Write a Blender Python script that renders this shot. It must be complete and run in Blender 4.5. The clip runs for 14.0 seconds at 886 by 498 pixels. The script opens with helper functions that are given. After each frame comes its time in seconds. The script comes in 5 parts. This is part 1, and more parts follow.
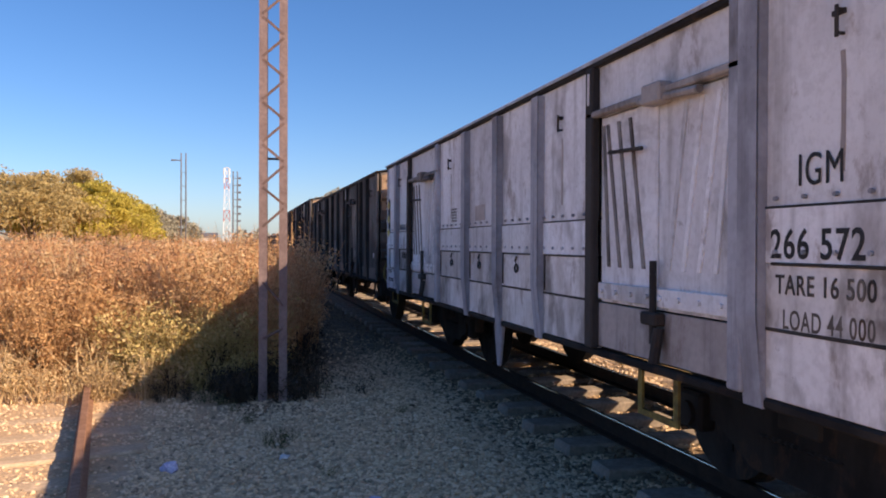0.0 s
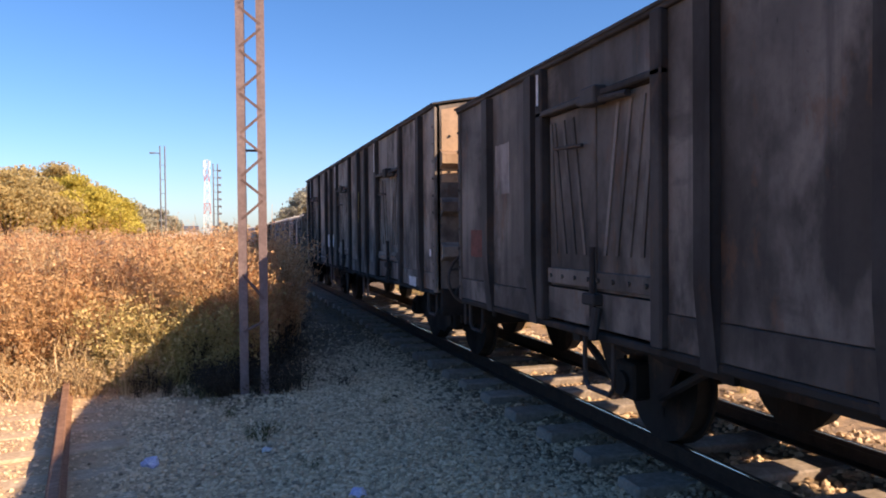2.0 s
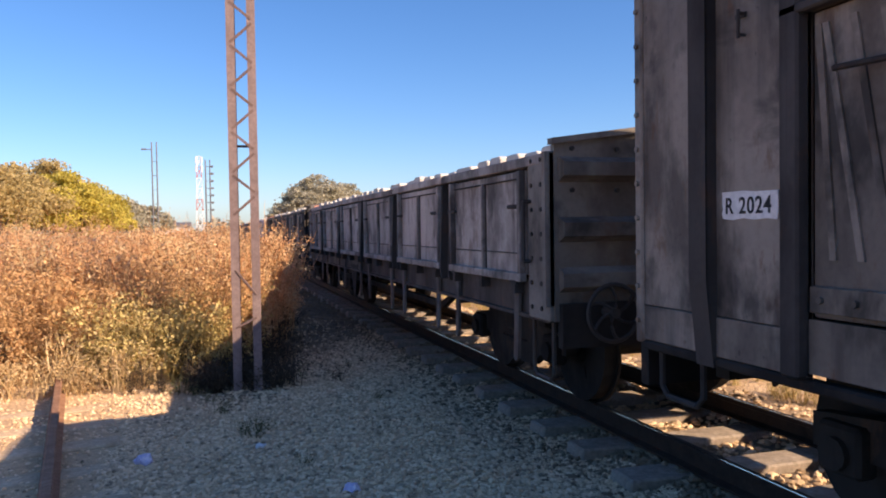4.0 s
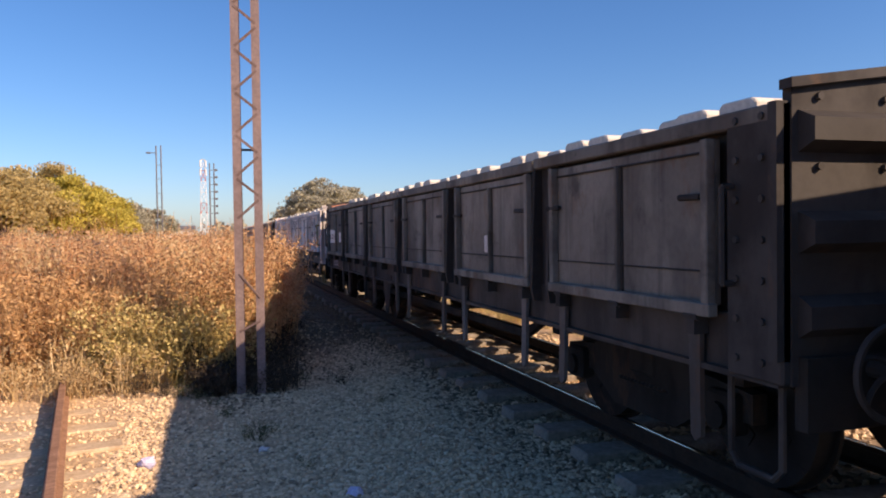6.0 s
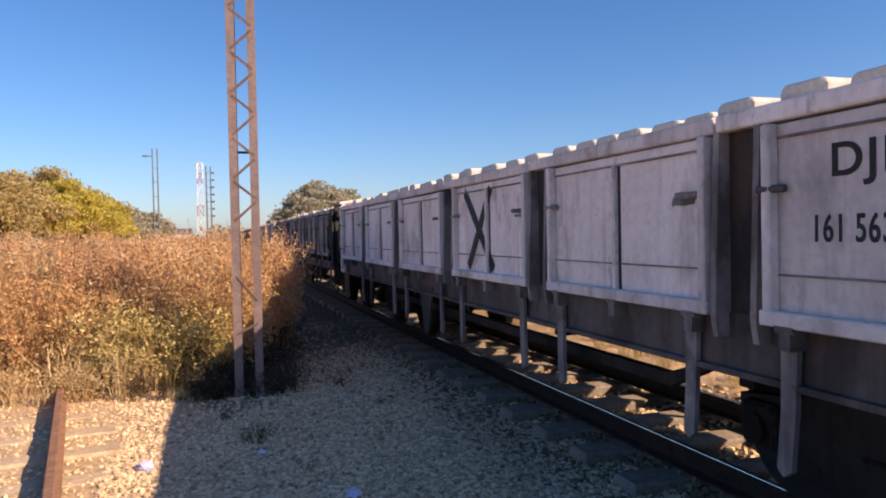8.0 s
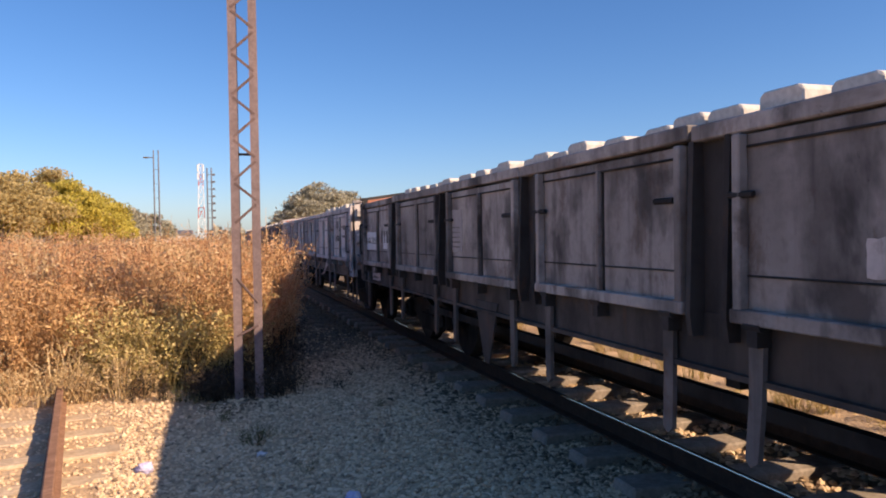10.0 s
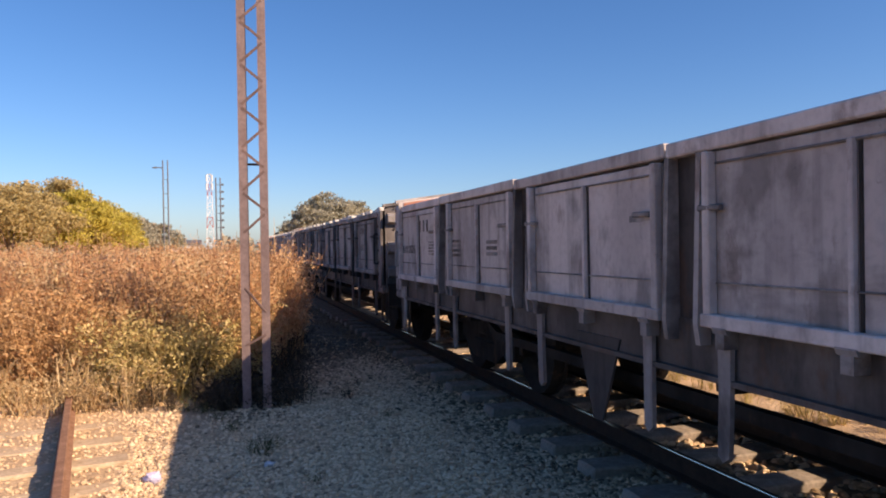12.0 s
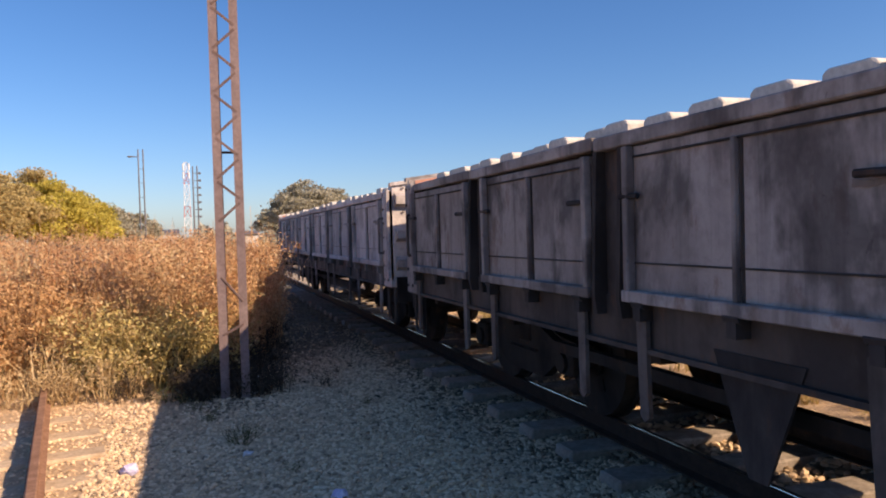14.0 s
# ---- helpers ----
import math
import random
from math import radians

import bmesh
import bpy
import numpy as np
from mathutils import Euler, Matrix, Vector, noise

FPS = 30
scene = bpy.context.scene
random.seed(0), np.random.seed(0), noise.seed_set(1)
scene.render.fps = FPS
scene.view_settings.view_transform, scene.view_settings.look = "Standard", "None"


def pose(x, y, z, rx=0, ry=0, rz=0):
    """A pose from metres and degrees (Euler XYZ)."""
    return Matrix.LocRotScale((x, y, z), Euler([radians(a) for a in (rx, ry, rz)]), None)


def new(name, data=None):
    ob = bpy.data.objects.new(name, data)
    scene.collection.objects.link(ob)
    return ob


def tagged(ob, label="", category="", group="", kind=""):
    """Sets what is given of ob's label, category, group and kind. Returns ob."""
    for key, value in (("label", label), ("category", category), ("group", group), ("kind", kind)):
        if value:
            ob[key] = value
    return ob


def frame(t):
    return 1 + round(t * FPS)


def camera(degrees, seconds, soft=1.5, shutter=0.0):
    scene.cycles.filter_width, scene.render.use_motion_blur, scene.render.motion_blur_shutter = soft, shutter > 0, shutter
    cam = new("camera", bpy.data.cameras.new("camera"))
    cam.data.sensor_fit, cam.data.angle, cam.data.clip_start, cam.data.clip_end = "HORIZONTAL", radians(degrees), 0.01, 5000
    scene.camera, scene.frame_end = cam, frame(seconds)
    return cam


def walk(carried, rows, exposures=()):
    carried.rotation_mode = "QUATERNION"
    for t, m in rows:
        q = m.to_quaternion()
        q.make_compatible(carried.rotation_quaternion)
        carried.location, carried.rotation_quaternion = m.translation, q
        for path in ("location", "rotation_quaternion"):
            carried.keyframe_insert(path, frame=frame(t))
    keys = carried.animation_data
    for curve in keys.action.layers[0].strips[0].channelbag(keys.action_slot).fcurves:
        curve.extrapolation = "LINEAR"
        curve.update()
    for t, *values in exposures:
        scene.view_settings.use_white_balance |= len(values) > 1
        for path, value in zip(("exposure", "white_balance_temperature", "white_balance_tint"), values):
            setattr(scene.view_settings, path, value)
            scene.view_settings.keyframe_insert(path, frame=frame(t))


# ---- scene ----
EYE = 1.59            # eye above the sleeper tops of the running line
RAIL = 0.15           # rail top
CX = 3.53             # centre line of the running track, which runs along +y
GAUGE = 1.067

# ---- camera: carried at eye height, only turning ----
cam = camera(61.3, 14.0, soft=1.9, shutter=0.0)
PATH = [
    (0.0, pose(-0.03, 0, EYE, 89.58, -0.22, -15.43)),
    (0.5, pose(-0.03, 0, EYE, 89.47, -0.22, -15.77)),
    (1.0, pose(-0.025, 0, EYE, 89.32, 0.03, -16.00)),
    (1.5, pose(-0.012, 0, EYE, 89.04, 0.33, -16.43)),
    (2.0, pose(-0.008, 0, EYE, 88.82, 0.52, -16.75)),
    (2.5, pose(0, 0, EYE, 88.59, 0.65, -17.01)),
    (3.0, pose(0, 0, EYE, 88.51, 0.61, -17.16)),
    (3.5, pose(0, 0, EYE, 88.51, 0.73, -17.29)),
    (4.0, pose(0, 0, EYE, 88.42, 0.86, -17.25)),
    (6.5, pose(0, 0, EYE, 88.78, 0.82, -16.91)),
    (7.0, pose(0, 0, EYE, 88.77, 1.19, -17.13)),
    (7.5, pose(0, 0, EYE, 88.75, 1.32, -17.30)),
    (8.0, pose(0, 0, EYE, 88.79, 1.21, -17.19)),
    (10.5, pose(0, 0, EYE, 89.17, 0.86, -17.05)),
    (11.0, pose(0, 0, EYE, 89.44, 0.73, -16.83)),
    (11.5, pose(0, 0, EYE, 89.65, 0.81, -16.61)),
    (12.0, pose(0, 0, EYE, 89.75, 0.96, -16.55)),
    (12.5, pose(0, 0, EYE, 89.58, 1.29, -16.77)),
    (13.0, pose(0.012, 0, EYE, 89.27, 1.20, -17.24)),
    (13.5, pose(0.025, 0, EYE, 88.98, 1.41, -17.64)),
    (14.0, pose(0.03, 0, EYE, 88.67, 1.67, -18.07)),
]
# the picture lightens while the tall dark wagons fill it
walk(cam, PATH, [(0.0, 0.60, 7000, 23), (1.0, 0.62, 7000, 23), (2.0, 0.9, 7000, 23), (3.3, 0.96, 7000, 23), (4.2, 0.8, 7000, 23), (6.3, 0.56, 7000, 23),
                 (8.0, 0.56, 7000, 23), (11.0, 0.58, 7000, 23), (12.5, 0.52, 7000, 23), (14.0, 0.5, 7000, 23)])

# ---- daylight: a sun behind the camera, beyond the train ----
SUN = Vector((1.0, -0.93, 0.82)).normalized()
world = bpy.data.worlds.new("sky")
scene.world = world
world.use_nodes = True
sky = world.node_tree.nodes.new("ShaderNodeTexSky")
sky.sky_type = "NISHITA"
sky.sun_disc = False
sky.sun_elevation = math.asin(SUN.z)
sky.sun_rotation = math.atan2(SUN.x, SUN.y)
sky.air_density, sky.dust_density, sky.ozone_density = 0.9, 0.7, 6.0
back = world.node_tree.nodes["Background"]
back.inputs[1].default_value = 0.108
deep = world.node_tree.nodes.new("ShaderNodeHueSaturation")
deep.inputs["Saturation"].default_value = 1.16
world.node_tree.links.new(sky.outputs[0], deep.inputs["Color"])
world.node_tree.links.new(deep.outputs[0], back.inputs[0])
sun_data = bpy.data.lights.new("sun", "SUN")
sun_data.energy, sun_data.angle, sun_data.color = 5.0, radians(0.6), (1.0, 0.80, 0.54)
sun = new("sun", sun_data)
sun.rotation_euler = SUN.to_track_quat("Z", "Y").to_euler()


# ---- materials ----
def material(name, rough=0.8, metal=0.0):
    m = bpy.data.materials.new(name)
    m.use_nodes = True
    nt = m.node_tree
    b = nt.nodes["Principled BSDF"]
    b.inputs["Roughness"].default_value = rough
    b.inputs["Metallic"].default_value = metal
    b.inputs["Specular IOR Level"].default_value = 0.3
    return m, nt, b


def coords(nt, scale=(1, 1, 1), kind="Object"):
    tc = nt.nodes.new("ShaderNodeTexCoord")
    mp = nt.nodes.new("ShaderNodeMapping")
    mp.inputs["Scale"].default_value = scale
    nt.links.new(tc.outputs[kind], mp.inputs[0])
    return mp.outputs[0]


def noise_tex(nt, vec, scale, detail=5, rough=0.6):
    n = nt.nodes.new("ShaderNodeTexNoise")
    n.inputs["Scale"].default_value = scale
    n.inputs["Detail"].default_value = detail
    n.inputs["Roughness"].default_value = rough
    if vec is not None:
        nt.links.new(vec, n.inputs["Vector"])
    return n.outputs[0]


def ramp(nt, fac, stops):
    r = nt.nodes.new("ShaderNodeValToRGB")
    els = r.color_ramp.elements
    while len(els) < len(stops):
        els.new(0.5)
    for e, (p, c) in zip(els, stops):
        e.position, e.color = p, (*c, 1) if len(c) == 3 else c
    nt.links.new(fac, r.inputs[0])
    return r.outputs[0]


def mix(nt, fac, a, b, mode="MIX"):
    m = nt.nodes.new("ShaderNodeMix")
    m.data_type, m.blend_type = "RGBA", mode
    for sock, v in ((m.inputs[0], fac), (m.inputs[6], a), (m.inputs[7], b)):
        if isinstance(v, (int, float)):
            sock.default_value = v
        elif isinstance(v, tuple):
            sock.default_value = (*v, 1)
        else:
            nt.links.new(v, sock)
    return m.outputs[2]


def bump(nt, b, height, strength=0.4, dist=0.01):
    n = nt.nodes.new("ShaderNodeBump")
    n.inputs["Strength"].default_value = strength
    n.inputs["Distance"].default_value = dist
    nt.links.new(height, n.inputs["Height"])
    nt.links.new(n.outputs[0], b.inputs["Normal"])


def grey(v):
    return (v, v, v)


def wagon_paint(name, light, mid, dark, grime=0.5, rust=0.25, rough=0.65, scale=1.0, streak=6.0, blotch=0.60):
    """Weathered paint on plate steel: patches, vertical run marks, rust and soot."""
    m, nt, b = material(name, rough)
    info = nt.nodes.new("ShaderNodeObjectInfo")
    shift = nt.nodes.new("ShaderNodeVectorMath")
    shift.operation = "ADD"
    off = nt.nodes.new("ShaderNodeVectorMath")
    off.operation = "SCALE"
    off.inputs[0].default_value = (7.3, 11.9, 3.1)
    nt.links.new(info.outputs["Random"], off.inputs["Scale"])
    tc = nt.nodes.new("ShaderNodeTexCoord")
    nt.links.new(tc.outputs["Object"], shift.inputs[0])
    nt.links.new(off.outputs[0], shift.inputs[1])

    def mapped(s):
        mp = nt.nodes.new("ShaderNodeMapping")
        mp.inputs["Scale"].default_value = s
        nt.links.new(shift.outputs[0], mp.inputs[0])
        return mp.outputs[0]

    def cloudy(s, scale, detail, rgh, warp):
        n = nt.nodes.new("ShaderNodeTexNoise")
        for key, val in (("Scale", scale), ("Detail", detail), ("Roughness", rgh), ("Distortion", warp)):
            n.inputs[key].default_value = val
        nt.links.new(mapped(s), n.inputs["Vector"])
        return n.outputs[0]

    base = mapped((1, 1, 1))
    patches = cloudy((1, 1.3, 0.7), 1.7 * scale, 6, 0.6, 0.12)
    runs = cloudy((1, streak * 1.6, 0.3), 1.7, 4, 0.6, 0.0)
    broad = cloudy((1, 1.0, 0.8), 0.9, 4, 0.55, 0.1)
    smears = cloudy((1, 0.8, 2.2), 1.3, 5, 0.6, 0.15)
    chips = cloudy((1, 1, 1), 11, 6, 0.7, 0.3)
    fine = noise_tex(nt, base, 24, 3, 0.6)
    c = ramp(nt, patches, [(0.40, mid), (0.53, light)])
    c = mix(nt, ramp(nt, broad, [(0.47, grey(0.0)), (0.58, grey(grime * 0.8))]), c, mid)
    c = mix(nt, ramp(nt, runs, [(0.53, grey(0.0)), (0.72, grey(grime * 0.7))]), c, dark)
    c = mix(nt, ramp(nt, cloudy((1, 1.4, 0.7), 2.6, 7, 0.7, 0.1), [(0.57, grey(0.0)), (0.64, grey(rust))]), c, (0.13, 0.065, 0.035))
    c = mix(nt, ramp(nt, cloudy((1, 1.5, 0.85), 1.7, 5, 0.58, 0.15), [(blotch, grey(0.0)), (blotch + 0.10, grey(grime * 0.9))]), c, dark)
    c = mix(nt, ramp(nt, smears, [(0.60, grey(0.0)), (0.68, grey(grime * 0.6))]), c, dark)
    c = mix(nt, ramp(nt, chips, [(0.66, grey(0.0)), (0.70, grey(grime * 0.7))]), c, dark)
    c = mix(nt, ramp(nt, fine, [(0.35, grey(0.14)), (0.55, grey(0.0))]), c, dark)
    # every plate has faded and blackened a little differently
    c = mix(nt, 1.0, c, ramp(nt, info.outputs["Random"], [(0.0, (0.78, 0.77, 0.77)), (0.5, (1.0, 0.99, 0.98)), (1.0, (1.16, 1.15, 1.15))]), "MULTIPLY")
    nt.links.new(c, b.inputs["Base Color"])
    nt.links.new(ramp(nt, patches, [(0.3, grey(rough + 0.2)), (0.7, grey(rough - 0.12))]), b.inputs["Roughness"])
    bump(nt, b, mix(nt, 0.15, patches, fine), 0.35, 0.012)
    return m


def simple(name, a, b_col, scale=8, rough=0.8, metal=0.0, bumps=0.3, dist=0.006, kind="Object", lo=0.35, hi=0.65):
    m, nt, b = material(name, rough, metal)
    v = coords(nt, kind=kind)
    n1 = noise_tex(nt, v, scale, 6, 0.65)
    n2 = noise_tex(nt, v, scale * 6, 3, 0.6)
    c = ramp(nt, n1, [(lo, a), (hi, b_col)])
    c = mix(nt, ramp(nt, n2, [(0.4, grey(0.3)), (0.6, grey(0.0))]), c, tuple(x * 0.5 for x in a))
    nt.links.new(c, b.inputs["Base Color"])
    bump(nt, b, n2, bumps, dist)
    return m


WHITE = wagon_paint("weathered_white_paint", (0.82, 0.845, 0.90), (0.70, 0.715, 0.76), (0.13, 0.12, 0.12), 0.55, 0.45, streak=3.2, blotch=0.565)
FOOT = wagon_paint("soiled_white_lower_paint", (0.76, 0.76, 0.78), (0.55, 0.53, 0.52), (0.14, 0.12, 0.105), 0.75, 0.5, streak=2.6, blotch=0.52)
BLUEGREY = wagon_paint("grimy_blue_grey_steel", (0.43, 0.455, 0.53), (0.28, 0.295, 0.345), (0.10, 0.10, 0.105), 0.6, 0.3)
WHITE_LOW = wagon_paint("grubby_white_paint", (0.82, 0.77, 0.755), (0.68, 0.63, 0.615), (0.16, 0.135, 0.125), 0.45, 0.35, streak=3.5, blotch=0.56)
LIGHT = wagon_paint("faded_pale_grey_paint", (0.58, 0.54, 0.53), (0.44, 0.405, 0.40), (0.10, 0.088, 0.085), 0.6, 0.4, streak=3.5, blotch=0.54)
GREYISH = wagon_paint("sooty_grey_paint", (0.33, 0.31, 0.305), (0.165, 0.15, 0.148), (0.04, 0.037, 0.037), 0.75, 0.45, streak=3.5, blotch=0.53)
DARK = wagon_paint("coal_stained_dark_paint", (0.20, 0.185, 0.165), (0.115, 0.104, 0.094), (0.026, 0.024, 0.023), 0.85, 0.4, streak=3.0)
DARKGREY = wagon_paint("soot_greyed_paint", (0.41, 0.375, 0.355), (0.19, 0.17, 0.16), (0.035, 0.031, 0.03), 0.8, 0.45, streak=2.6, blotch=0.53)
SOOT = wagon_paint("sooty_black_paint", (0.16, 0.14, 0.128), (0.05, 0.044, 0.041), (0.018, 0.017, 0.017), 0.85, 0.5, scale=0.8, streak=2.6)
PLANKED = wagon_paint("stained_brown_grey_paint", (0.26, 0.225, 0.195), (0.115, 0.098, 0.086), (0.022, 0.021, 0.021), 0.85, 0.6, streak=2.0, blotch=0.53)
UNDER = wagon_paint("grimy_underframe_steel", (0.026, 0.023, 0.021), (0.014, 0.012, 0.012), (0.006, 0.006, 0.006), 0.5, 0.3, 0.8)
# dark posts and fittings; also the painted shadow strips and gap sheets
POSTDARK = wagon_paint("dark_post_and_shade_steel", (0.055, 0.050, 0.049), (0.030, 0.027, 0.027), (0.014, 0.013, 0.013), 0.5, 0.3, 0.75)
SILL = wagon_paint("grimed_sill_steel", (0.15, 0.135, 0.13), (0.075, 0.067, 0.063), (0.022, 0.020, 0.020), 0.8, 0.45, streak=2.6)
REDEND = wagon_paint("rust_red_inner_steel", (0.50, 0.26, 0.19), (0.38, 0.17, 0.11), (0.12, 0.06, 0.045), 0.5, 0.5)
# tan for the part of the tall ends that the sun reaches
TANEND = wagon_paint("sunlit_rust_tan_steel", (0.47, 0.33, 0.22), (0.36, 0.245, 0.16), (0.06, 0.045, 0.04), 0.45, 0.4)
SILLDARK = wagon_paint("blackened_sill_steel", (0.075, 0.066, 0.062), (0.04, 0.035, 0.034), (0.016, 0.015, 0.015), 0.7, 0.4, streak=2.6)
REDRUST = simple("dull_red_primer", (0.11, 0.04, 0.034), (0.20, 0.07, 0.055), 9, 0.8)
YELLOW = simple("worn_yellow_paint", (0.11, 0.085, 0.035), (0.36, 0.255, 0.06), 7, 0.7)
LETTER = simple("black_stencil_paint", (0.02, 0.02, 0.022), (0.04, 0.04, 0.042), 30, 0.7, bumps=0.0)
PATCH = simple("fresh_white_patch_paint", (0.72, 0.71, 0.72), (0.82, 0.81, 0.82), 5, 0.6, bumps=0.1)
REFLECT = simple("yellow_reflector_paint", (0.6, 0.5, 0.12), (0.8, 0.7, 0.3), 20, 0.3, bumps=0.0)
SACK = simple("pale_new_concrete", (0.56, 0.53, 0.48), (0.72, 0.69, 0.63), 6, 0.9)
RAILRUST = simple("rusty_rail_steel", (0.022, 0.016, 0.013), (0.05, 0.033, 0.025), 9, 0.75, 0.2)
RAILTOP = simple("polished_rail_head", (0.55, 0.54, 0.53), (0.75, 0.74, 0.72), 6, 0.16, 1.0, 0.02)
RUSTRAIL = simple("bright_rust_rail_steel", (0.22, 0.115, 0.07), (0.36, 0.21, 0.14), 7, 0.8)
CONCRETE = simple("sleeper_concrete", (0.22, 0.185, 0.15), (0.42, 0.36, 0.30), 5, 0.9, bumps=0.5)
WOOD = simple("weathered_wooden_sleeper", (0.46, 0.34, 0.22), (0.66, 0.52, 0.36), 5, 0.9, bumps=0.5)
MASTPAINT = simple("pinkish_brown_mast_paint", (0.185, 0.135, 0.132), (0.27, 0.205, 0.20), 6, 0.7)
MASTBAR = simple("darkened_mast_bar_paint", (0.11, 0.075, 0.07), (0.19, 0.13, 0.12), 6, 0.75)
GALV = simple("dull_galvanised_steel", (0.13, 0.135, 0.15), (0.22, 0.225, 0.24), 4, 0.6, 0.3)
TOWERRED = simple("red_mast_paint", (0.50, 0.12, 0.08), (0.60, 0.18, 0.12), 2, 0.6)
TOWERWHITE = simple("white_mast_paint", (0.75, 0.75, 0.75), (0.85, 0.85, 0.85), 2, 0.6)
WALLFAR = simple("pale_rendered_wall", (0.60, 0.56, 0.52), (0.74, 0.70, 0.66), 1, 0.9)
BARK = simple("grey_bark", (0.16, 0.12, 0.09), (0.28, 0.22, 0.17), 8, 0.95, bumps=0.6)
PLASTIC = simple("crumpled_lilac_plastic", (0.45, 0.42, 0.70), (0.75, 0.74, 0.85), 14, 0.4)
PAPER = simple("scrap_of_pale_paper", (0.60, 0.60, 0.62), (0.78, 0.78, 0.80), 14, 0.8)


def leaf_material(name, stops, rough=0.75, through_light=0.35):
    m, nt, b = material(name, rough)
    g = nt.nodes.new("ShaderNodeNewGeometry")
    c = ramp(nt, g.outputs["Random Per Island"], stops)
    v = coords(nt)
    c = mix(nt, ramp(nt, noise_tex(nt, v, 0.6, 4), [(0.35, grey(0.0)), (0.7, grey(0.45))]), c, stops[0][1])
    nt.links.new(c, b.inputs["Base Color"])
    t = nt.nodes.new("ShaderNodeBsdfTranslucent")
    nt.links.new(c, t.inputs[0])
    mx = nt.nodes.new("ShaderNodeMixShader")
    mx.inputs[0].default_value = through_light
    nt.links.new(b.outputs[0], mx.inputs[1])
    nt.links.new(t.outputs[0], mx.inputs[2])
    nt.links.new(mx.outputs[0], nt.nodes["Material Output"].inputs[0])
    return m


DRYLEAF = leaf_material("dry_orange_leaves", [(0.0, (0.46, 0.245, 0.125)), (0.4, (0.70, 0.41, 0.205)), (0.75, (0.78, 0.51, 0.275)), (1.0, (0.82, 0.63, 0.39))], 0.75, 0.42)
STRAW = leaf_material("straw_stems_and_leaves", [(0.0, (0.46, 0.33, 0.17)), (0.5, (0.68, 0.50, 0.27)), (1.0, (0.80, 0.64, 0.40))], 0.75, 0.25)
TWIGGY = leaf_material("tan_brown_twigs_and_leaves", [(0.0, (0.40, 0.235, 0.11)), (0.5, (0.62, 0.385, 0.185)), (1.0, (0.74, 0.52, 0.29))], 0.75, 0.25)
GREENLEAF = leaf_material("dusty_green_leaves", [(0.0, (0.38, 0.31, 0.12)), (0.45, (0.60, 0.49, 0.20)), (0.75, (0.74, 0.60, 0.29)), (1.0, (0.82, 0.62, 0.35))], 0.75, 0.25)
TREELEAF = leaf_material("yellow_green_tree_leaves", [(0.0, (0.38, 0.32, 0.07)), (0.5, (0.60, 0.52, 0.10)), (1.0, (0.72, 0.60, 0.15))], 0.75, 0.45)
# olive, paled and greyed to put the haze of distance into the colour
OLIVELEAF = leaf_material("olive_tree_leaves", [(0.0, (0.33, 0.32, 0.25)), (0.5, (0.46, 0.44, 0.33)), (1.0, (0.56, 0.52, 0.40))], 0.75, 0.45)
# weed brown taken almost to black, for the shade below the brush
WEED = leaf_material("shade_darkened_weeds", [(0.0, (0.03, 0.024, 0.018)), (0.6, (0.065, 0.05, 0.037)), (1.0, (0.12, 0.09, 0.065))], 0.8, 0.15)
TUFT = leaf_material("dull_green_weeds", [(0.0, (0.06, 0.065, 0.03)), (0.6, (0.12, 0.13, 0.055)), (1.0, (0.20, 0.19, 0.09))])
DRYTREE = leaf_material("brown_thorn_tree_leaves", [(0.0, (0.38, 0.30, 0.14)), (0.5, (0.54, 0.43, 0.19)), (1.0, (0.66, 0.53, 0.26))], 0.75, 0.45)


